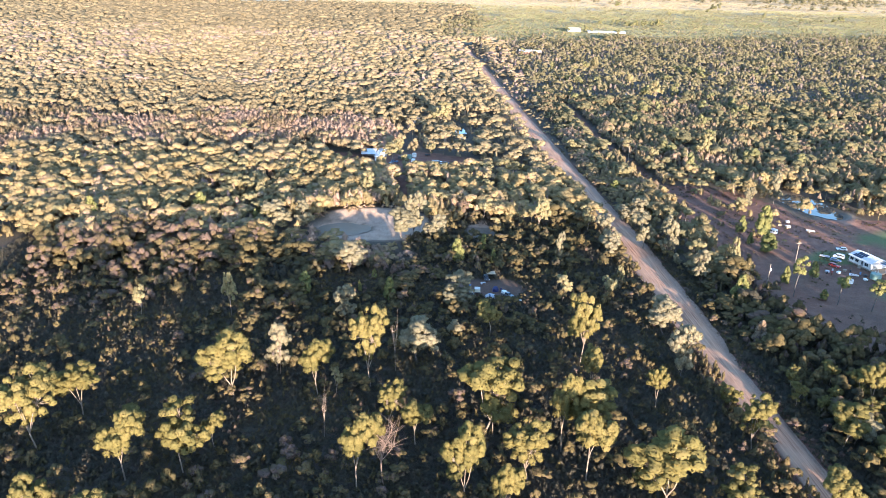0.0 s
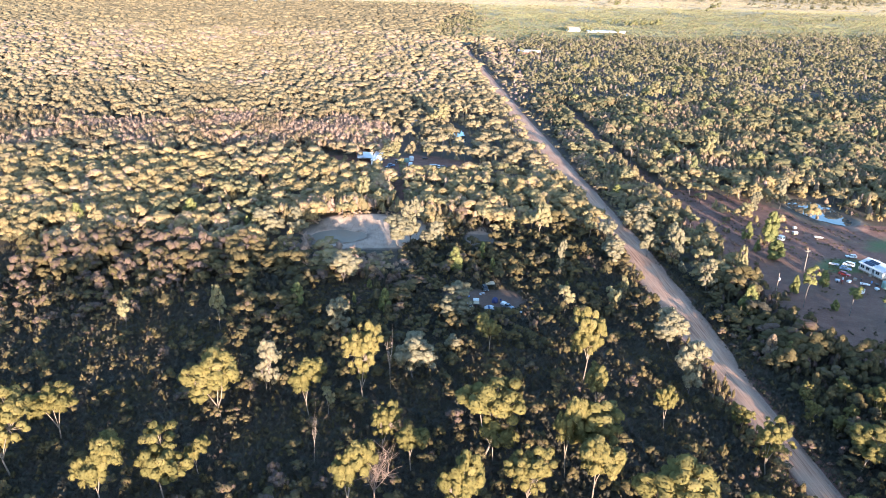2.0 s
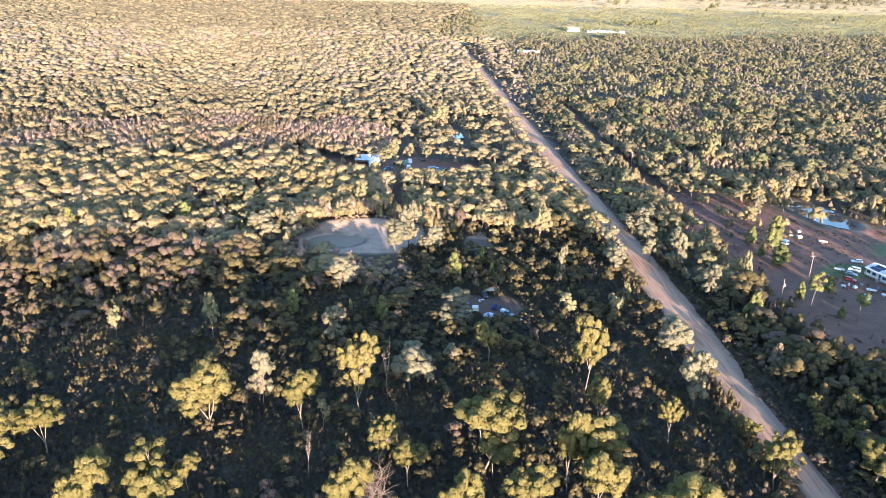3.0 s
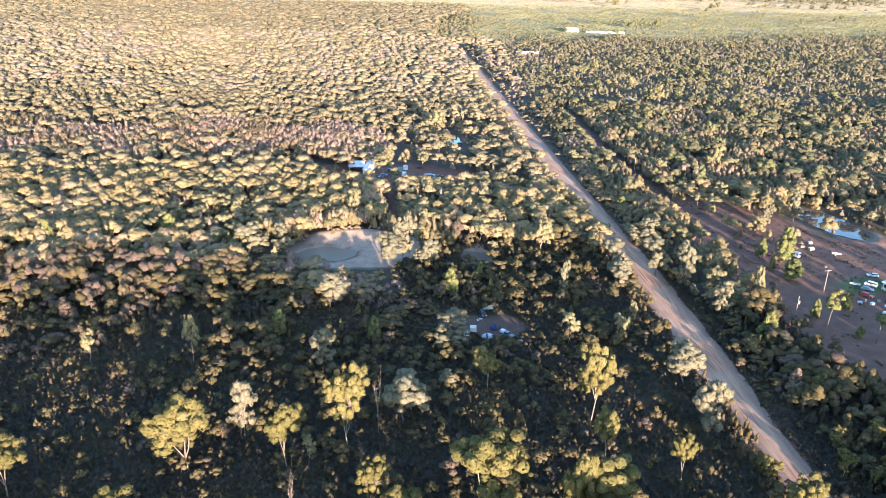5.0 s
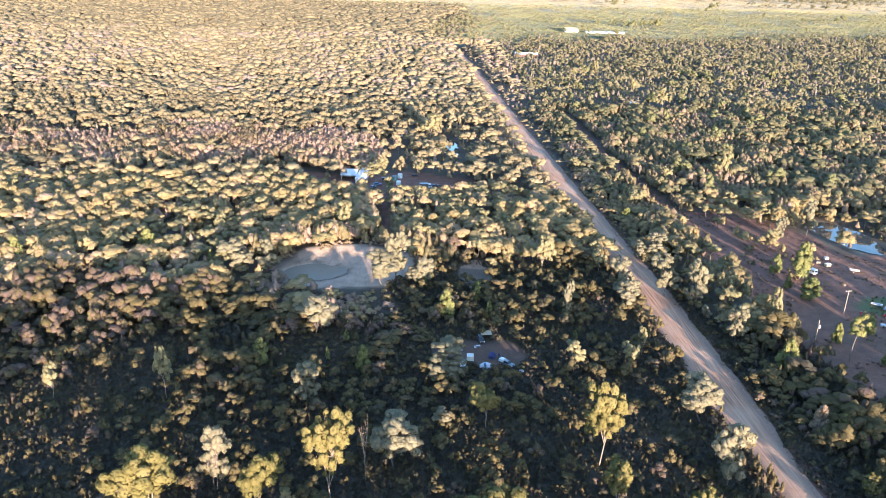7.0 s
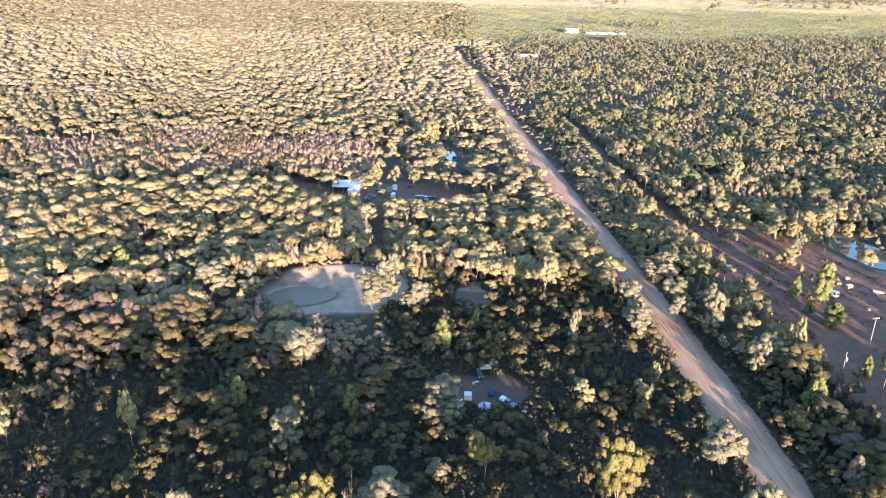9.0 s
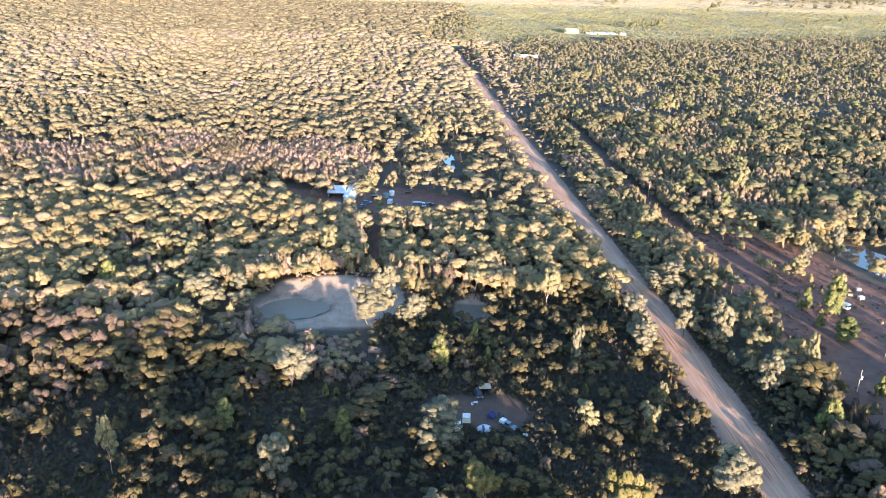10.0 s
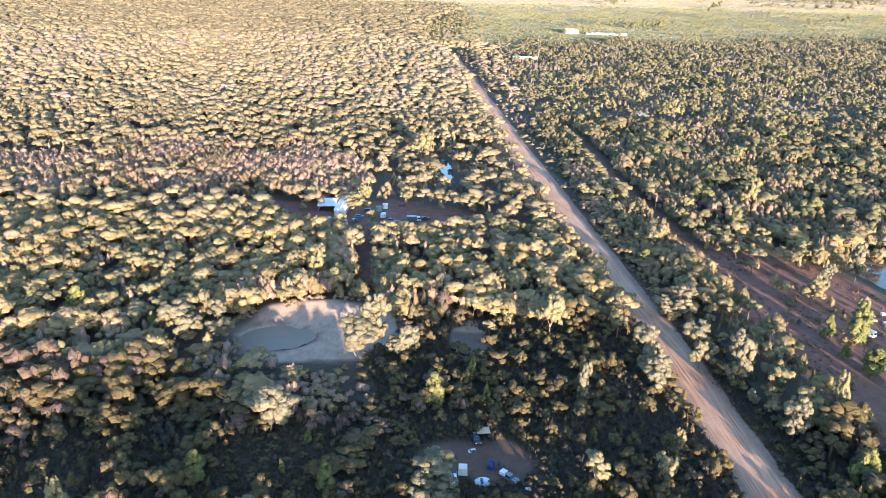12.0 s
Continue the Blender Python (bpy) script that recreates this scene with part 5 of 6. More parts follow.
def tbox(x0, x1, y0, y1, z0, z1, front=0.0, back=0.0, side=0.0, bevel=0.04, bm=None):
    """A box whose top is drawn in at the front, the back and the sides, with rounded edges."""
    bm = bm or bmesh.new()
    c = [(x0, y0, z0), (x1, y0, z0), (x1, y1, z0), (x0, y1, z0), (x0 + back, y0 + side, z1), (x1 - front, y0 + side, z1), (x1 - front, y1 - side, z1), (x0 + back, y1 - side, z1)]
    v = [bm.verts.new(p) for p in c]
    fs = [bm.faces.new([v[i] for i in q]) for q in ((3, 2, 1, 0), (4, 5, 6, 7), (0, 1, 5, 4), (1, 2, 6, 5), (2, 3, 7, 6), (3, 0, 4, 7))]
    if bevel:
        es = list({e for f in fs for e in f.edges})
        bmesh.ops.bevel(bm, geom=es, offset=bevel, segments=2, affect="EDGES", profile=0.6)
    return bm


def sheet(points, thick=0.02):
    """A thin panel through four or more points."""
    bm = bmesh.new()
    f = bm.faces.new([bm.verts.new(p) for p in points])
    f.normal_update()
    n = f.normal * thick
    top = bmesh.ops.extrude_face_region(bm, geom=[f])
    for g in top["geom"]:
        if isinstance(g, bmesh.types.BMVert):
            g.co += n
    bmesh.ops.recalc_face_normals(bm, faces=bm.faces)
    return bm


def drum(r, z0, z1, sides=20, bevel=0.03, axis="z", at=(0, 0, 0), r2=None):
    bm = bmesh.new()
    bmesh.ops.create_cone(bm, cap_ends=True, segments=sides, radius1=r, radius2=r if r2 is None else r2, depth=z1 - z0)
    if bevel:
        bmesh.ops.bevel(bm, geom=[e for e in bm.edges if len(e.link_faces) == 2 and e.calc_face_angle() > 0.9], offset=bevel, segments=2, affect="EDGES")
    bmesh.ops.translate(bm, verts=bm.verts, vec=(0, 0, (z0 + z1) / 2))
    if axis == "y":
        bmesh.ops.rotate(bm, verts=bm.verts, matrix=Matrix.Rotation(radians(90), 3, "X"))
    bmesh.ops.translate(bm, verts=bm.verts, vec=at)
    return bm


def add_wheels(root, xs, half, r=0.38):
    for x in xs:
        for s in (-1, 1):
            w = part("wheel", drum(r, -0.12, 0.12, 18, 0.03, "y", (x, s * half, r)), TYRE, root)
            part("rim", drum(r * 0.58, -0.02, 0.02, 12, 0, "y", (x, s * (half + 0.125), r)), RIM, w)


def make_vehicle(label, paint, form="ute", cover=None, category="car", group=""):
    """A parked vehicle, nose to +x. form: ute, wagon, van or truck."""
    root = thing({"ute": "ute", "wagon": "station_wagon", "van": "van", "truck": "truck"}[form], label, category, group)
    if form == "van":
        part("body", tbox(-2.4, 2.3, -0.92, 0.92, 0.42, 1.2, 0.12, 0.04, 0.03, 0.08), paint, root)
        part("cabin", tbox(-2.38, 1.75, -0.88, 0.88, 1.17, 2.05, 0.7, 0.1, 0.12, 0.08), paint, root)
        cab = (-2.38, 1.75, 1.17, 2.05, 0.7, 0.1, 0.88, 0.12)
    elif form == "wagon":
        part("body", tbox(-2.3, 2.3, -0.9, 0.9, 0.4, 0.98, 0.15, 0.08, 0.04, 0.09), paint, root)
        part("cabin", tbox(-2.15, 1.0, -0.84, 0.84, 0.95, 1.6, 0.75, 0.35, 0.16, 0.08), paint, root)
        cab = (-2.15, 1.0, 0.95, 1.6, 0.75, 0.35, 0.84, 0.16)
    elif form == "truck":
        part("body", tbox(1.3, 3.4, -1.1, 1.1, 0.6, 1.4, 0.1, 0.02, 0.03, 0.08), paint, root)
        part("cabin", tbox(1.35, 3.3, -1.08, 1.08, 1.36, 2.4, 0.45, 0.05, 0.1, 0.08), paint, root)
        part("box_body", tbox(-3.4, 1.2, -1.2, 1.2, 0.8, 2.9, 0.02, 0.02, 0.02, 0.05), cover or paint, root)
        cab = (1.35, 3.3, 1.36, 2.4, 0.45, 0.05, 1.08, 0.1)
    else:
        part("body", tbox(-2.6, 2.6, -0.92, 0.92, 0.48, 1.08, 0.14, 0.04, 0.04, 0.08), paint, root)
        part("cabin", tbox(-0.75, 1.35, -0.86, 0.86, 1.05, 1.76, 0.72, 0.15, 0.16, 0.07), paint, root)
        cab = (-0.75, 1.35, 1.05, 1.76, 0.72, 0.15, 0.86, 0.16)
        if cover:
            part("canopy", tbox(-2.56, -0.82, -0.88, 0.88, 1.06, 1.84, 0.08, 0.12, 0.08, 0.06), cover, root)
        else:
            part("tray", tbox(-2.5, -0.85, -0.8, 0.8, 1.07, 1.10, 0, 0, 0, 0), BLACK, root, "dark open tray")
    x0, x1, z0, z1, fr, bk, hw, sd = cab
    e = 0.012
    lo, hi = 0.14, 0.88

    def at(f, s, g):
        return (x1 - fr * f + e, s * (hw - sd * f) * g, z0 + (z1 - z0) * f)
    part("windscreen", sheet([at(lo, -1, 0.86), at(lo, 1, 0.86), at(hi, 1, 0.86), at(hi, -1, 0.86)], 0.015), GLASS, root)
    part("rear_window", sheet([(x0 + bk * lo - e, hw * 0.8, z0 + (z1 - z0) * 0.3), (x0 + bk * lo - e, -hw * 0.8, z0 + (z1 - z0) * 0.3), (x0 + bk * hi - e, -hw * 0.7, z0 + (z1 - z0) * hi), (x0 + bk * hi - e, hw * 0.7, z0 + (z1 - z0) * hi)], 0.015), GLASS, root)
    for s in (-1, 1):
        span = (x1 - fr * 0.35) - (x0 + bk)
        for k in range(2):
            a, b = x0 + bk + 0.1 + span * 0.48 * k, x0 + bk + 0.05 + span * 0.48 * (k + 1) - 0.05
            y_lo, y_hi = s * (hw - sd * 0.22 + e), s * (hw - sd * 0.85 + e)
            zl, zh = z0 + (z1 - z0) * 0.2, z0 + (z1 - z0) * 0.85
            part("side_window", sheet([(a, y_lo, zl), (b, y_lo, zl), (b - 0.12 * k, y_hi, zh), (a, y_hi, zh)], 0.012 * s), GLASS, root)
    nose, tail = {"ute": (2.52, -2.6), "wagon": (2.22, -2.28), "van": (2.24, -2.38), "truck": (3.36, -3.4)}[form]
    hwid = 0.66 if form != "truck" else 0.8
    zl = {"ute": 0.84, "wagon": 0.74, "van": 0.9, "truck": 1.0}[form]
    for s in (-1, 1):
        part("headlight", tbox(nose - 0.05, nose + 0.05, s * hwid - 0.16, s * hwid + 0.16, zl - 0.08, zl + 0.08, 0, 0, 0, 0.02), LAMP_CLEAR, root)
        part("tail_light", tbox(tail - 0.03, tail + 0.04, s * hwid - 0.1, s * hwid + 0.1, zl - 0.1, zl + 0.12, 0, 0, 0, 0.02), LAMP_RED, root)
    part("front_bumper", tbox(nose - 0.06, nose + 0.16, -0.88, 0.88, 0.38, 0.6, 0.03, 0, 0.03, 0.03), BLACK, root)
    add_wheels(root, (nose - 0.95, tail + 1.0), {"truck": 0.98}.get(form, 0.84), {"truck": 0.5}.get(form, 0.38))
    return root


def make_caravan(label, paint, length=4.6, group=""):
    root = thing("caravan", label, "caravan", group)
    h = length / 2
    part("body", tbox(-h, h, -1.1, 1.1, 0.55, 2.5, 0.25, 0.15, 0.05, 0.12), paint, root)
    for s in (-1, 1):
        for x in (-h * 0.5, h * 0.4):
            part("window", tbox(x - 0.5, x + 0.5, s * 1.09 - 0.02, s * 1.09 + 0.02, 1.4, 1.95, 0, 0, 0, 0.01), GLASS, root)
    part("front_window", sheet([(h - 0.08, -0.7, 1.4), (h - 0.08, 0.7, 1.4), (h - 0.17, 0.7, 2.05), (h - 0.17, -0.7, 2.05)], 0.03), GLASS, root)
    part("door", tbox(-0.3, 0.35, -1.12, -1.08, 0.6, 2.2, 0, 0, 0, 0.01), WHITE_PAINT, root)
    part("roof_hatch", tbox(-0.35, 0.35, -0.35, 0.35, 2.49, 2.58, 0.05, 0.05, 0.05, 0.02), GREY_CANVAS, root)
    part("drawbar", tbox(h - 0.05, h + 1.1, -0.06, 0.06, 0.45, 0.55, 0, 0, 0, 0.01), BLACK, root)
    add_wheels(root, (-0.2,), 0.95, 0.34)
    return root


def make_boat(label, paint, length=4.2):
    root = thing("boat", label, "boat")
    bm = bmesh.new()
    rings = []
    for k in range(9):
        f = k / 8
        w = 0.85 * (1 - max(0, (f - 0.45) / 0.55) ** 2.2) + 0.02
        x = -length / 2 + length * f
        rings.append([bm.verts.new((x, y * w, z)) for y, z in ((-1, 1.15), (-0.8, 0.75), (0, 0.5 + 0.3 * max(0, f - 0.6)), (0.8, 0.75), (1, 1.15), (0.88, 1.15), (0.68, 0.8), (0, 0.66 + 0.3 * max(0, f - 0.6)), (-0.68, 0.8), (-0.88, 1.15))])
    for a, b in zip(rings, rings[1:]):
        for k in range(10):
            bm.faces.new((a[k], b[k], b[(k + 1) % 10], a[(k + 1) % 10]))
    bm.faces.new(rings[0][::-1]), bm.faces.new(rings[-1])
    part("hull", bm, paint, root)
    for x in (-0.9, 0.3):
        part("thwart", tbox(x - 0.15, x + 0.15, -0.66, 0.66, 0.92, 0.97, 0, 0, 0, 0.01), TIMBER, root)
    part("trailer_frame", tbox(-length / 2 + 0.3, length / 2 + 0.6, -0.08, 0.08, 0.38, 0.5, 0, 0, 0, 0.01), BLACK, root)
    add_wheels(root, (-0.5,), 0.8, 0.28)
    return root


def ribs(x0, x1, y0, y1, z0, z1, step=0.6, bm=None):
    """A sheet-metal roof plane from y0 (height z0) to y1 (height z1), with raised seams."""
    bm = bm or bmesh.new()
    n = max(1, round((x1 - x0) / step))
    prof = []
    for k in range(n):
        a, w = x0 + (x1 - x0) * k / n, (x1 - x0) / n
        prof += [(a, 0.0), (a + w * 0.8, 0.0), (a + w * 0.86, 0.05), (a + w * 0.94, 0.05)]
    prof.append((x1, 0.0))
    top = [[bm.verts.new((x, y, z + o)) for x, o in prof] for y, z in ((y0, z0), (y1, z1))]
    bot = [[bm.verts.new((x, y, z + o - 0.06)) for x, o in prof] for y, z in ((y0, z0), (y1, z1))]
    for i in range(len(prof) - 1):
        bm.faces.new((top[0][i], top[0][i + 1], top[1][i + 1], top[1][i]))
        bm.faces.new((bot[0][i + 1], bot[0][i], bot[1][i], bot[1][i + 1]))
        for j in (0, 1):
            bm.faces.new((top[j][i], top[j][i + 1], bot[j][i + 1], bot[j][i]))
    for i in (0, -1):
        bm.faces.new((top[0][i], top[1][i], bot[1][i], bot[0][i]))
    bmesh.ops.recalc_face_normals(bm, faces=bm.faces)
    return bm


def make_shed(name, label, wide, deep, tall, rise, walls, roof, gable=True, open_front=False, windows=2, category="shed"):
    """A building, front to -y. gable: ridge along x; else one plane that rises to the back."""
    root = thing(name, label, category)
    w, d = wide / 2, deep / 2
    back = tall if gable else tall + rise
    if open_front:
        for k in range(4):
            x = -w + 0.1 + (wide - 0.2) * k / 3
            part("post", tbox(x - 0.07, x + 0.07, -d + 0.05, -d + 0.19, -0.2, tall - 0.01, 0, 0, 0, 0.01), TIMBER, root)
    else:
        part("front_wall", tbox(-w, w, -d, -d + 0.12, -0.2, tall - 0.07, 0, 0, 0, 0), walls, root)
        part("door", tbox(-0.45, 0.45, -d - 0.03, -d - 0.003, 0.05, 2.08, 0, 0, 0, 0.01), GREY_PAINT, root)
        for k in range(windows):
            x = (-0.62 + 1.24 * k / max(1, windows - 1)) * w
            win = part("window", tbox(x - 0.6, x + 0.6, -d - 0.05, -d - 0.003, 0.95, 2.0, 0, 0, 0, 0.01), WHITE_PAINT, root)
            part("pane", tbox(x - 0.54, x + 0.54, -d - 0.058, -d - 0.045, 1.01, 1.94, 0, 0, 0, 0), GLASS, win)
    part("back_wall", tbox(-w, w, d - 0.12, d, -0.2, back - 0.07, 0, 0, 0, 0), walls, root)
    for s in (-1, 1):
        x0, x1 = (w - 0.12, w - 0.003) if s > 0 else (-w + 0.003, -w + 0.12)
        bm = bmesh.new()
        outline = [(-d + 0.121, -0.2), (d - 0.121, -0.2), (d - 0.121, back - 0.08), (0, tall + rise * 0.93 - 0.08 if gable else tall + rise * 0.5 - 0.08), (-d + 0.121, tall - 0.08)]
        a, b = [bm.verts.new((x0, y, z)) for y, z in outline], [bm.verts.new((x1, y, z)) for y, z in outline]
        bm.faces.new(a), bm.faces.new(b[::-1])
        for i in range(5):
            bm.faces.new((a[i], b[i], b[(i + 1) % 5], a[(i + 1) % 5]))
        bmesh.ops.recalc_face_normals(bm, faces=bm.faces)
        part("side_wall", bm, walls, root)
    o = 0.4
    if gable:
        part("roof_plane", ribs(-w - o, w + o, -d - o, 0, tall - rise * o / d, tall + rise), roof, root)
        part("roof_plane", ribs(-w - o, w + o, d + o, 0.001, tall - rise * o / d, tall + rise), roof, root)
        part("ridge_cap", tbox(-w - o, w + o, -0.15, 0.15, tall + rise + 0.03, tall + rise + 0.08, 0, 0, 0.05, 0), roof, root)
    else:
        part("roof_plane", ribs(-w - o, w + o, -d - o, d + o, tall - rise * o / deep, tall + rise * (1 + o / deep)), roof, root)
    return root


def make_house():
    """The white house on low stumps: solar roof, windows along the front, pergola at one end."""
    root = thing("house", "white weatherboard house with solar panels and raised verandah", "house")
    W, D, T, R = 10.4, 7.6, 3.4, 1.3
    w, d = W / 2, D / 2
    part("floor_deck", tbox(-w, w + 4.5, -d - 0.6, d, 0.55, 0.75, 0, 0, 0, 0.02), TIMBER, root)
    for x in np.linspace(-w + 0.3, w + 4.2, 7):
        for y in (-d - 0.3, 0, d - 0.3):
            part("stump", drum(0.12, -0.4, 0.55, 10, 0, "z", (float(x), y, 0)), TIMBER, root)
    part("front_wall", tbox(-w, w, -d, -d + 0.12, 0.75, T, 0, 0, 0, 0), HOUSE_PAINT, root)
    part("back_wall", tbox(-w, w, d - 0.12, d, 0.75, T, 0, 0, 0, 0), HOUSE_PAINT, root)
    for s in (-1, 1):
        bm = bmesh.new()
        x0, x1 = (w - 0.12, w - 0.003) if s > 0 else (-w + 0.003, -w + 0.12)
        outline = [(-d + 0.121, 0.75), (d - 0.121, 0.75), (d - 0.121, T), (0, T + R - 0.1), (-d + 0.121, T)]
        a, b = [bm.verts.new((x0, y, z)) for y, z in outline], [bm.verts.new((x1, y, z)) for y, z in outline]
        bm.faces.new(a), bm.faces.new(b[::-1])
        for i in range(5):
            bm.faces.new((a[i], b[i], b[(i + 1) % 5], a[(i + 1) % 5]))
        bmesh.ops.recalc_face_normals(bm, faces=bm.faces)
        part("gable_wall", bm, HOUSE_PAINT, root)
    for x in (-3.9, -1.4, 3.2):
        win = part("window", tbox(x - 0.85, x + 0.85, -d - 0.06, -d - 0.003, 1.5, 2.75, 0, 0, 0, 0.01), HOUSE_PAINT, root)
        for k in (-1, 1):
            part("pane", tbox(x + k * 0.41 - 0.37, x + k * 0.41 + 0.37, -d - 0.072, -d - 0.052, 1.57, 2.68, 0, 0, 0, 0), GLASS, win)
    dr = part("door", tbox(0.7, 1.6, -d - 0.05, -d - 0.003, 0.78, 2.85, 0, 0, 0, 0.01), DARK_PAINT, root)
    part("handle", drum(0.04, -0.04, 0.04, 8, 0, "y", (0.8, -d - 0.09, 1.8)), RIM, dr)
    win = part("window", tbox(-w - 0.05, -w, -1.2, 1.2, 1.5, 2.7, 0, 0, 0, 0.01), HOUSE_PAINT, root)
    part("pane", tbox(-w - 0.065, -w - 0.045, -1.1, 1.1, 1.57, 2.63, 0, 0, 0, 0), GLASS, win)
    o = 0.5
    part("roof_plane", ribs(-w - o, w + o, -d - o, 0, T - R * o / d + 0.06, T + R + 0.06), HOUSE_ROOF, root)
    part("roof_plane", ribs(-w - o, w + o, d + o, 0.001, T - R * o / d + 0.06, T + R + 0.06), HOUSE_ROOF, root)
    part("gutter", tbox(-w - o, w + o, -d - o - 0.14, -d - o, T - R * o / d - 0.06, T - R * o / d + 0.05, 0, 0, 0, 0.02), HOUSE_PAINT, root)
    slope = math.atan2(R, d)
    for row in range(2):
        for k in range(4):
            bm = tbox(-0.5, 0.5, -0.82, 0.82, 0.0, 0.04, 0, 0, 0, 0)
            bmesh.ops.rotate(bm, verts=bm.verts, matrix=Matrix.Rotation(slope, 3, "X"))
            y = -d + 0.75 + 1.75 * row
            bmesh.ops.translate(bm, verts=bm.verts, vec=(-3.4 + 1.06 * k + 0.5 * row, y, T + R * (y + d) / d + 0.19))
            part("solar_panel", bm, PANEL, root, "dark blue solar panel")
    for x in (w + 0.5, w + 4.2):
        for y in (-d - 0.4, -0.6, d - 0.3):
            part("post", tbox(x - 0.06, x + 0.06, y - 0.06, y + 0.06, 0.75, 3.05, 0, 0, 0, 0.01), HOUSE_PAINT, root)
    for y in (-d - 0.4, -0.6, d - 0.3):
        part("beam", tbox(w + 0.3, w + 4.4, y - 0.05, y + 0.05, 3.05, 3.2, 0, 0, 0, 0.01), HOUSE_PAINT, root)
    for k in range(9):
        x = w + 0.5 + 3.7 * k / 8
        part("rafter", tbox(x - 0.07, x + 0.07, -d - 0.6, d - 0.1, 3.2, 3.3, 0, 0, 0, 0.01), HOUSE_PAINT, root)
    part("rail", tbox(-w, w + 4.5, -d - 0.58, -d - 0.52, 1.65, 1.72, 0, 0, 0, 0.01), HOUSE_PAINT, root)
    for k in range(12):
        x = -w + 0.1 + (W + 4.3) * k / 11
        part("baluster", tbox(x - 0.03, x + 0.03, -d - 0.58, -d - 0.52, 0.75, 1.65, 0, 0, 0, 0), HOUSE_PAINT, root)
    for k in range(3):
        part("step", tbox(0.6, 1.8, -d - 0.9 - 0.28 * k, -d - 0.61 - 0.28 * k, 0.0, 0.57 - 0.19 * k, 0, 0, 0, 0.01), TIMBER, root)
    slab = tbox(-2.1, 2.1, -2.4, 2.4, 0.0, 0.1, 0, 0, 0, 0.01)
    bmesh.ops.rotate(slab, verts=slab.verts, matrix=Matrix.Rotation(0.10, 3, "X"))
    bmesh.ops.translate(slab, verts=slab.verts, vec=(w + 2.6, 1.3, 3.62))
    part("verandah_roof", slab, HOUSE_ROOF, root)
    for row in range(2):
        for k in range(3):
            bm = tbox(-0.5, 0.5, -0.82, 0.82, 0.0, 0.04, 0, 0, 0, 0)
            bmesh.ops.rotate(bm, verts=bm.verts, matrix=Matrix.Rotation(0.10, 3, "X"))
            y = 0.3 + 1.75 * row
            bmesh.ops.translate(bm, verts=bm.verts, vec=(w + 1.5 + 1.08 * k, y, 3.78 + 0.10 * (y - 1.3)))
            part("solar_panel", bm, TAN_CANVAS if k == 2 else PANEL, root, "sun-bleached solar panel" if k == 2 else "dark blue solar panel")
    part("aerial", drum(0.03, T, T + 3.2, 6, 0, "z", (-1.0, 0.4, 0)), RIM, root)
    return root


def make_tank(label, mat, r=1.7, tall=2.2):
    root = thing("water_tank", label, "water tank")
    bm = drum(r, -0.2, tall, 32, 0.06)
    part("body", bm, mat, root)
    for k in range(3):
        part("hoop", drum(r + 0.03, tall * (0.25 + 0.25 * k) - 0.05, tall * (0.25 + 0.25 * k) + 0.05, 32, 0.01), mat, root)
    part("lid", drum(r * 0.95, tall, tall + 0.35, 32, 0, "z", (0, 0, 0), 0.3), mat, root)
    part("hatch", drum(0.28, tall + 0.3, tall + 0.42, 16, 0.02), BLACK, root)
    return root


def make_pole(label, tall=9.0, arm=True, box=False):
    root = thing("power_pole", label, "power pole", "power poles")
    part("shaft", drum(0.17, -0.5, tall, 12, 0.01, "z", (0, 0, 0), 0.11), POLE_WOOD, root)
    if arm:
        part("crossarm", tbox(-1.2, 1.2, -0.07, 0.07, tall - 0.5, tall - 0.34, 0, 0, 0, 0.01), POLE_WOOD, root)
        for x in (-1.05, -0.4, 0.4, 1.05):
            part("insulator", drum(0.05, tall - 0.34, tall - 0.16, 8, 0.01, "z", (x, 0, 0)), WHITE_PAINT, root)
    if box:
        part("transformer", drum(0.3, tall - 2.6, tall - 1.6, 14, 0.04, "z", (0, -0.42, 0)), GREY_CANVAS, root)
        part("bracket", tbox(-0.06, 0.06, -0.3, 0.0, tall - 2.0, tall - 1.9, 0, 0, 0, 0), BLACK, root)
    return root


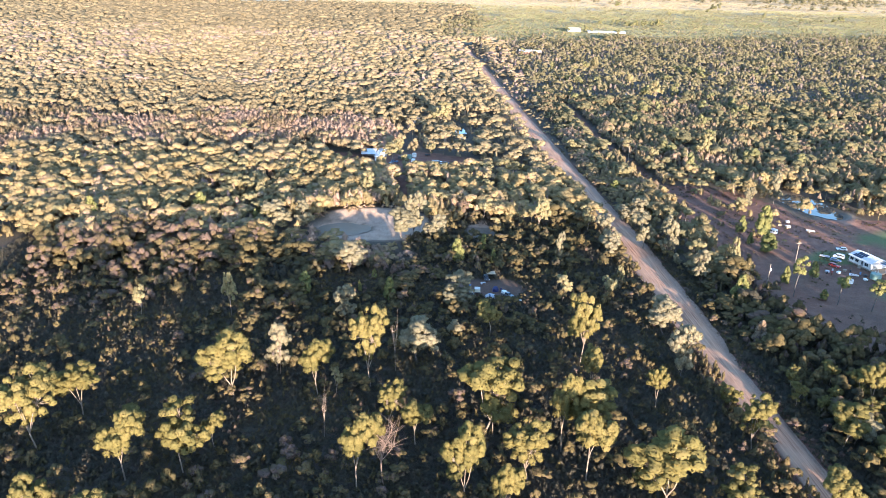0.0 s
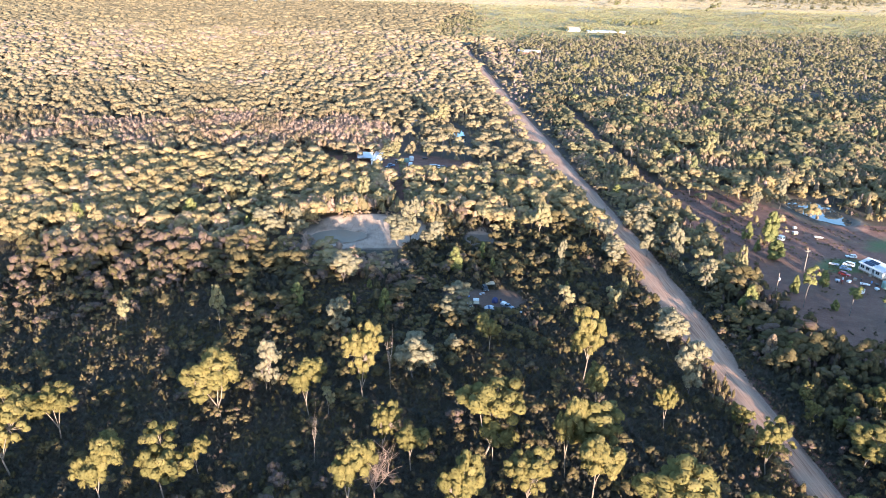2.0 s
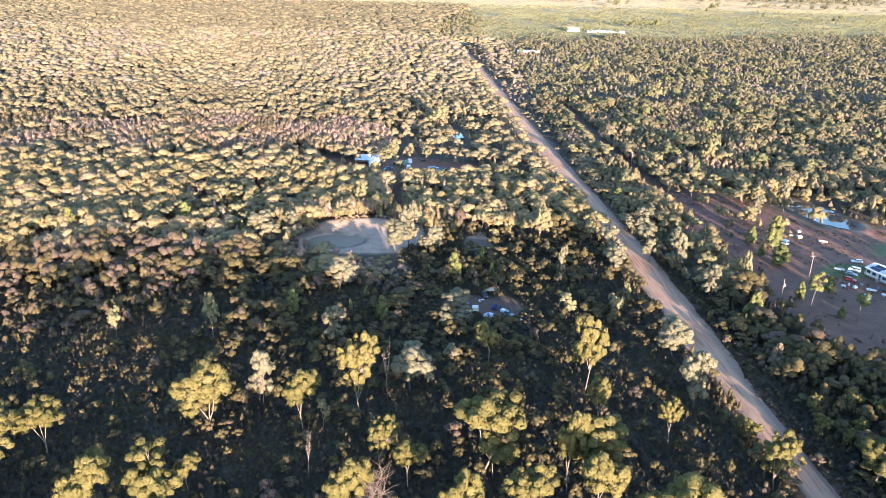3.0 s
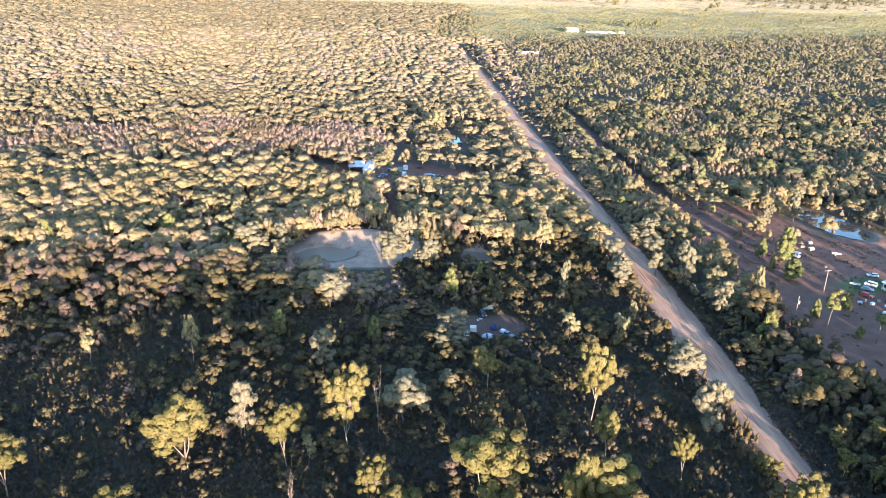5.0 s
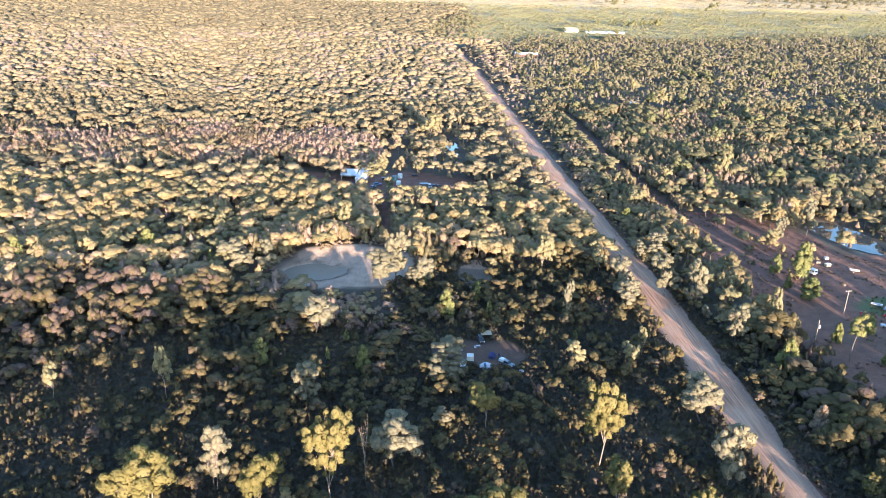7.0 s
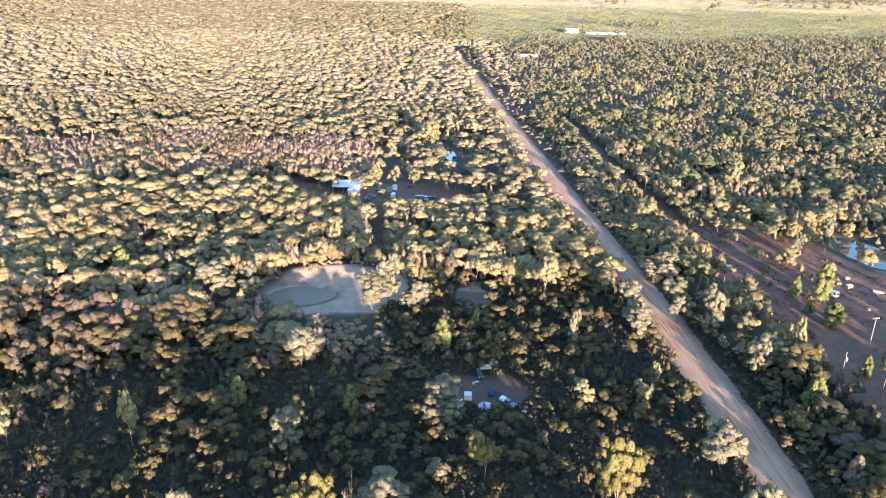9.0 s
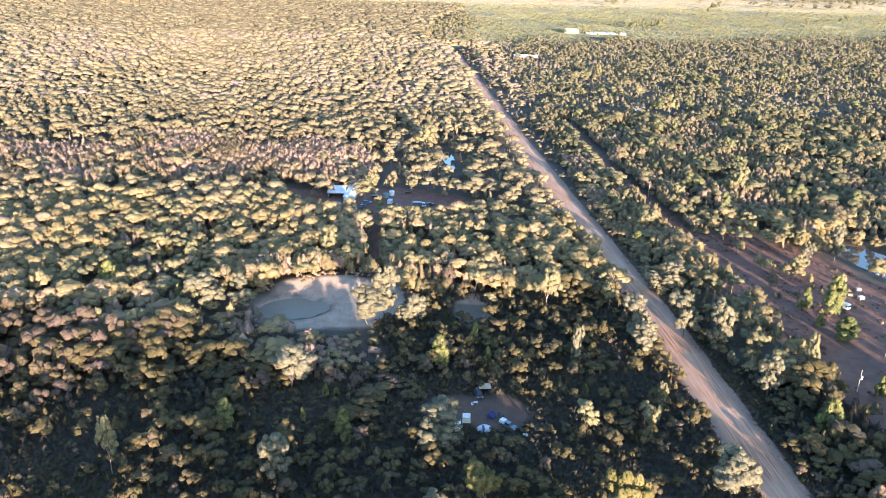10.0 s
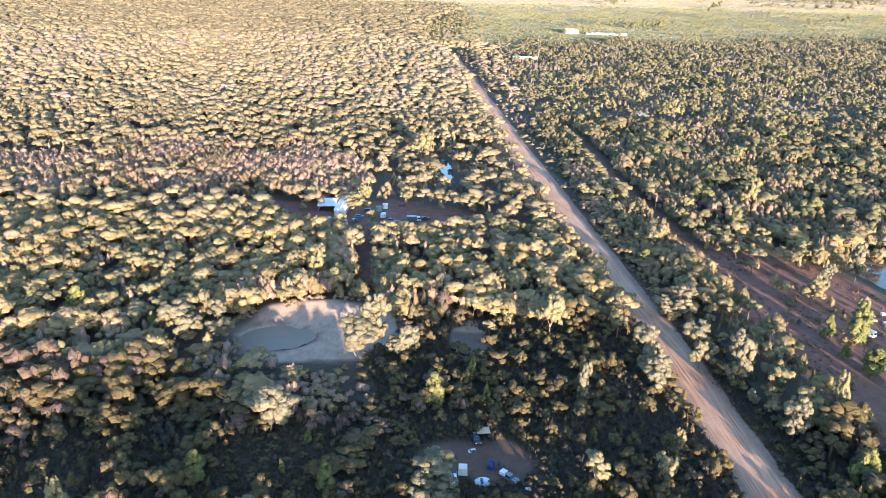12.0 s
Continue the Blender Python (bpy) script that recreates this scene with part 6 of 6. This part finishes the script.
def make_dome_tent(label, mat, fly, length=3.6, wide=2.4, tall=1.7):
    root = thing("tent", label, "tent", "camp tents")
    bm = bmesh.new()
    rings = []
    for i in range(9):
        f = i / 8
        x = (f - 0.5) * length
        k = 0.66 + 0.34 * math.sin(math.pi * f)
        rings.append([bm.verts.new((x, -wide / 2 * k * math.cos(math.pi * j / 8), tall * k * math.sin(math.pi * j / 8) ** 0.8)) for j in range(9)])
    for a, b in zip(rings, rings[1:]):
        for j in range(8):
            bm.faces.new((a[j], b[j], b[j + 1], a[j + 1]))
    bm.faces.new(rings[0]), bm.faces.new(rings[-1][::-1])
    bmesh.ops.recalc_face_normals(bm, faces=bm.faces)
    part("canopy", bm, mat, root)
    bm = bmesh.new()
    fl = []
    for i in range(3):
        x = (0.32 + 0.09 * i - 0.5) * length
        k = (0.66 + 0.34 * math.sin(math.pi * (0.32 + 0.09 * i))) * 1.025
        fl.append([bm.verts.new((x, -wide / 2 * k * math.cos(math.pi * (j + 1) / 8), tall * k * math.sin(math.pi * (j + 1) / 8) ** 0.8)) for j in range(4)])
    for a, b in zip(fl, fl[1:]):
        for j in range(3):
            bm.faces.new((a[j], b[j], b[j + 1], a[j + 1]))
    bmesh.ops.solidify(bm, geom=bm.faces[:], thickness=0.02)
    part("door_flap", bm, fly, root)
    for s in (-1, 1):
        for x in (-0.5, 0.0, 0.5):
            part("tent_pole", tubes_bm([[((x * length * 0.96, s * wide * 0.5, 0.0), 0.02), ((x * length * 1.15, s * wide * 0.72, 0.0), 0.02)]]), BLACK, root)
    return root


def tubes_bm(runs, sides=5):
    me = tubes("tube", runs, BLACK, sides)
    bm = bmesh.new()
    bm.from_mesh(me)
    bpy.data.meshes.remove(me)
    return bm


def make_cabin_tent(label, mat, top, length=3.0, wide=2.4, tall=2.1):
    root = thing("tent", label, "tent", "camp tents")
    part("canvas_walls", tbox(-length / 2, length / 2, -wide / 2, wide / 2, 0, tall - 0.4, 0.1, 0.1, 0.1, 0.05), mat, root)
    part("canvas_roof", tbox(-length / 2 - 0.1, length / 2 + 0.1, -wide / 2 - 0.1, wide / 2 + 0.1, tall - 0.39, tall, 0.5, 0.5, wide * 0.42, 0.04), top, root)
    part("window", tbox(-0.5, 0.5, -wide / 2 + 0.02, -wide / 2 + 0.06, 0.9, 1.4, 0, 0, 0, 0), GLASS, root)
    return root


def make_camper(label):
    root = thing("camper_trailer", label, "camper trailer")
    part("tub", tbox(-1.0, 1.1, -0.95, 0.95, 0.45, 1.1, 0.05, 0.05, 0.03, 0.05), GREY_PAINT, root)
    part("pop_top", tbox(-1.1, 1.2, -1.1, 1.1, 2.05, 2.2, 0.06, 0.06, 0.06, 0.03), PALE_CANVAS, root, "pale pop-top roof")
    part("canvas_walls", tbox(-1.0, 1.1, -1.0, 1.0, 1.11, 2.045, 0.02, 0.02, 0.02, 0.02), TAN_CANVAS, root)
    part("awning", sheet([(-1.12, -1.1, 2.12), (-3.2, -1.15, 1.9), (-3.2, 1.15, 1.9), (-1.12, 1.1, 2.12)], 0.03), TAN_CANVAS, root, "tan canvas awning")
    for s in (-1, 1):
        part("awning_pole", drum(0.025, 0, 1.9, 6, 0, "z", (-3.15, s * 1.1, 0)), RIM, root)
    add_wheels(root, (0.1,), 0.85, 0.34)
    return root


def make_awning(label):
    root = thing("awning", label, "awning")
    part("canvas", sheet([(-1.6, -1.2, 2.0), (1.6, -1.2, 2.0), (1.6, 1.2, 2.2), (-1.6, 1.2, 2.2)], 0.03), TAN_CANVAS, root)
    for x in (-1.55, 1.55):
        part("pole", drum(0.025, 0, 2.0, 6, 0, "z", (x, -1.15, 0)), RIM, root)
        part("pole", drum(0.025, 0, 2.2, 6, 0, "z", (x, 1.15, 0)), RIM, root)
    return root


def make_table(label, mat):
    root = thing("camp_table", label, "camp table")
    part("tabletop", tbox(-0.6, 0.6, -0.35, 0.35, 0.71, 0.75, 0, 0, 0, 0.01), mat, root)
    for x in (-0.52, 0.52):
        for y in (-0.28, 0.28):
            part("leg", drum(0.02, 0, 0.71, 6, 0, "z", (x, y, 0)), RIM, root)
    return root


def make_chair(label, mat):
    root = thing("camp_chair", label, "camp chair", "camp chairs")
    part("seat", tbox(-0.27, 0.27, -0.25, 0.25, 0.42, 0.46, 0, 0, 0, 0.01), mat, root)
    part("backrest", sheet([(-0.27, 0.25, 0.46), (0.27, 0.25, 0.46), (0.27, 0.36, 0.95), (-0.27, 0.36, 0.95)], 0.03), mat, root)
    for x in (-0.25, 0.25):
        for y in (-0.23, 0.27):
            part("leg", drum(0.018, 0, 0.42, 6, 0, "z", (x, y, 0)), BLACK, root)
    return root


def make_box(label, mat, size=(0.9, 0.6, 0.5), name="storage_box"):
    root = thing(name, label, name.replace("_", " "))
    x, y, z = size
    part("tub", tbox(-x / 2, x / 2, -y / 2, y / 2, 0, z * 0.85, -0.02, -0.02, -0.02, 0.02), mat, root)
    part("lid", tbox(-x / 2 - 0.04, x / 2 + 0.04, -y / 2 - 0.04, y / 2 + 0.04, z * 0.86, z, 0.03, 0.03, 0.03, 0.02), mat, root)
    return root


def make_barrel(label, mat):
    root = thing("drum", label, "drum", "old drums")
    part("shell", drum(0.29, 0, 0.88, 16, 0.02), mat, root)
    for z in (0.3, 0.6):
        part("hoop", drum(0.305, z - 0.02, z + 0.02, 16, 0.005), mat, root)
    return root


# the bush camp
stand(make_vehicle("white ute with a short tray, parked beside the camper", WHITE_PAINT, "ute", None, "ute"), 10.1, 237.6, -88)
stand(make_vehicle("ute with dark grey cab and white canopy in the camp", GREY_PAINT, "ute", WHITE_PAINT, "ute"), 22.4, 238.6, -40)
stand(make_vehicle("dark four-wheel drive with white roof under trees", DARK_PAINT, "wagon", None, "car"), 15.8, 252.9, -78)
stand(make_awning("tan canvas awning beside the parked four-wheel drive"), 17.4, 254.2, 8)
stand(make_camper("tan camper trailer with pale pop-top and open awning"), 12.2, 240.2, 88)
stand(make_dome_tent("pale grey dome tent with blue flap on bare earth", GREY_CANVAS, BLUE_CANVAS, 3.6, 2.6), 16.4, 237.0, 12)
stand(make_dome_tent("navy blue dome tent in the camp", NAVY_CANVAS, NAVY_CANVAS, 2.6, 2.4, 1.9), 18.6, 243.0, 70)
stand(make_table("folding camp table with grey top", GREY_CANVAS), 14.8, 248.4, 20)
for px, py, turn, mat in ((14.0, 247.6, 40, GREY_CANVAS), (20.6, 243.2, 10, NAVY_CANVAS), (21.3, 242.2, -60, NAVY_CANVAS), (20.9, 241.4, 120, BLACK)):
    stand(make_chair("folding camp chair on bare earth", mat), px, py, turn)
stand(make_box("white storage box lying on bare earth", WHITE_PAINT, (1.0, 0.8, 0.5)), 26.4, 235.3, 20)
stand(make_box("blue water container on the ground", BLUE_CANVAS, (0.6, 0.4, 0.6)), 9.9, 246.2, 50)

# the white house and its yard
stand(make_house(), 164.8, 278.2, -72)
stand(make_tank("squat green corrugated water tank by the house", GREEN_TANK, 1.9, 2.1), 161.6, 265.4, 0)
stand(make_vehicle("white station wagon on a green patch of grass", WHITE_PAINT, "wagon"), 162.9, 294.9, 172)
stand(make_vehicle("white van parked at the end of the house", WHITE_PAINT, "van", None, "van"), 157.4, 285.6, 140)
stand(make_vehicle("faded red car parked in the yard", RED_PAINT, "wagon"), 151.2, 276.0, -48)
stand(make_vehicle("dark blue car parked beside a boat", BLUE_PAINT, "wagon"), 154.2, 281.6, -25)
stand(make_boat("pale aluminium boat on its trailer", GREY_CANVAS, 4.0), 151.6, 285.4, 150)
stand(make_boat("small white boat on a trailer in the yard", WHITE_PAINT, 3.6), 154.0, 266.3, -20)
stand(make_tank("low white poly tank beside a cypress", WHITE_PAINT, 1.2, 1.4), 149.7, 260.6, 0)
stand(make_caravan("small white camper trailer in the clearing", WHITE_PAINT, 2.8), 142.2, 312.8, -60)
stand(make_box("white poly tub near the dam", PALE_CANVAS, (1.4, 1.1, 0.9), "tub"), 154.7, 328.9, 10)
stand(make_box("pale crate on the red clearing", TAN_CANVAS, (1.4, 1.1, 0.8), "crate"), 149.4, 323.9, -30)
stand(make_cabin_tent("pale tan canvas shelter on the clearing", TAN_CANVAS, PALE_CANVAS, 2.2, 1.8, 1.5), 151.6, 321.2, 15)
stand(make_boat("white boat on a trailer in the clearing", PALE_CANVAS, 3.8), 159.2, 315.6, -15)
for px, py, mat in ((145.2, 268.9, BLACK), (146.4, 267.8, RUST), (147.3, 269.6, RED_PAINT), (148.6, 271.8, GREY_CANVAS), (156.4, 273.6, RUST), (155.2, 271.4, BLACK), (157.9, 269.2, BLUE_CANVAS), (143.4, 279.6, RED_PAINT)):
    stand(make_barrel("old steel drum standing in the yard", mat), px, py, 0)
for k, (px, py, mat) in enumerate(((146.0, 270.6, GREY_CANVAS), (149.9, 269.8, WHITE_PAINT), (153.2, 271.9, TIMBER), (158.9, 267.4, BLACK), (156.9, 263.4, WHITE_PAINT))):
    stand(make_box("storage crate among yard clutter", mat, (1.4, 1.0, 0.7), "crate"), px, py, 25 * k)

# power line along the cleared strip
for px, py, tall, arm, box, turn in ((137.6, 279.4, 8.6, True, False, 12), (119.2, 259.6, 6.8, False, True, 20), (104.8, 431.6, 9.2, False, False, 10), (93.6, 596.0, 9.2, False, False, 8), (84.0, 765.0, 9.2, False, False, 8)):
    stand(make_pole("weathered timber power pole" + (" with crossarm" if arm else " with grey transformer" if box else ""), tall, arm, box), px, py, turn)

# the homestead among the trees
stand(make_shed("machinery_shed", "white-roofed open machinery shed", 7.6, 7.0, 2.7, 1.2, CLAD, WHITE_ROOF, False, True), -43.6, 424.5, 2)
stand(make_shed("long_shed", "long narrow shed with bright white sheet roof", 21.0, 4.6, 2.8, 0.6, CLAD, WHITE_ROOF), -36.6, 425.5, 87)
stand(make_shed("hut", "small rusty red hut behind the sheds", 5.4, 4.0, 2.5, 0.8, RED_WALL, RUST), -47.2, 436.0, 5)
stand(make_caravan("large white caravan beside the sheds", WHITE_PAINT, 6.2), -35.0, 403.4, 4)
stand(make_vehicle("dark van parked beside a caravan", DARK_PAINT, "van", None, "van"), -40.4, 406.6, -85)
stand(make_box("blue tarpaulin over a stack of goods", BLUE_CANVAS, (3.0, 2.0, 1.3), "covered_stack"), -48.0, 407.8, 20)
stand(make_tank("round white water tank in the yard", WHITE_PAINT, 1.25, 2.1), -18.1, 427.8, 0)
stand(make_tank("green poly water tank in the yard", GREEN_TANK, 1.4, 2.0), -20.6, 424.0, 0)
stand(make_caravan("small white caravan at the yard's edge", WHITE_PAINT, 3.4), -18.0, 413.8, 80)
for px, py, turn, mat, form, label in ((-29.9, 408.0, 60, GREY_PAINT, "wagon", "grey station wagon among parked cars"), (-28.4, 413.4, 15, BLUE_PAINT, "wagon", "dusty blue car beside the shed"), (-24.9, 421.4, 5, DARK_PAINT, "van", "dark van in front of the tank"),
                                       (-14.6, 409.4, 70, GREY_PAINT, "ute", "grey ute parked at the yard's edge"), (-11.9, 407.0, 40, BLUE_PAINT, "wagon", "blue wagon among the cars"), (-4.5, 410.2, 8, WHITE_PAINT, "truck", "white box truck at the yard's edge"), (0.2, 413.0, 30, DARK_PAINT, "wagon", "dark wagon beside the truck")):
    stand(make_vehicle(label, mat, form, GREY_PAINT if form == "truck" else None, {"ute": "ute", "van": "van", "truck": "truck"}.get(form, "car")), px, py, turn)
stand(make_boat("dark dinghy on a trailer in the yard", DARK_PAINT, 3.6), -10.6, 430.8, 0)

# roofs farther off
stand(make_shed("cottage", "small cottage with blue-grey roof among trees", 7.0, 5.0, 2.7, 1.1, CLAD, BLUE_ROOF, category="house"), -21.4, 523.0, 10)
stand(make_shed("cottage", "cottage with pale grey roof in the woodland", 10.0, 6.0, 2.8, 1.3, CLAD, GREY_ROOF, category="house"), -49.6, 829.0, 5)
stand(make_shed("carport", "dark open carport at a red earth yard", 6.0, 5.0, 2.4, 0.5, GREY_PAINT, BLUE_ROOF, False, True), 152.9, 655.0, 8)
stand(make_vehicle("white van beside the carport", WHITE_PAINT, "van", None, "van"), 148.4, 661.0, 10)
stand(make_shed("farmhouse", "farmhouse with red walls and long white roof", 26.0, 9.0, 3.0, 2.0, RED_WALL, WHITE_ROOF, windows=5, category="house"), 97.0, 948.0, 3)
stand(make_shed("farm_shed", "tall white farm shed with tan roof in open country", 20.0, 12.0, 4.2, 2.6, CLAD, TAN_CANVAS, windows=4), 198.0, 1272.0, 4)
stand(make_shed("long_farm_shed", "low long white farm shed", 60.0, 8.0, 2.4, 0.7, CLAD, GREY_ROOF, windows=8), 249.0, 1268.0, 2)
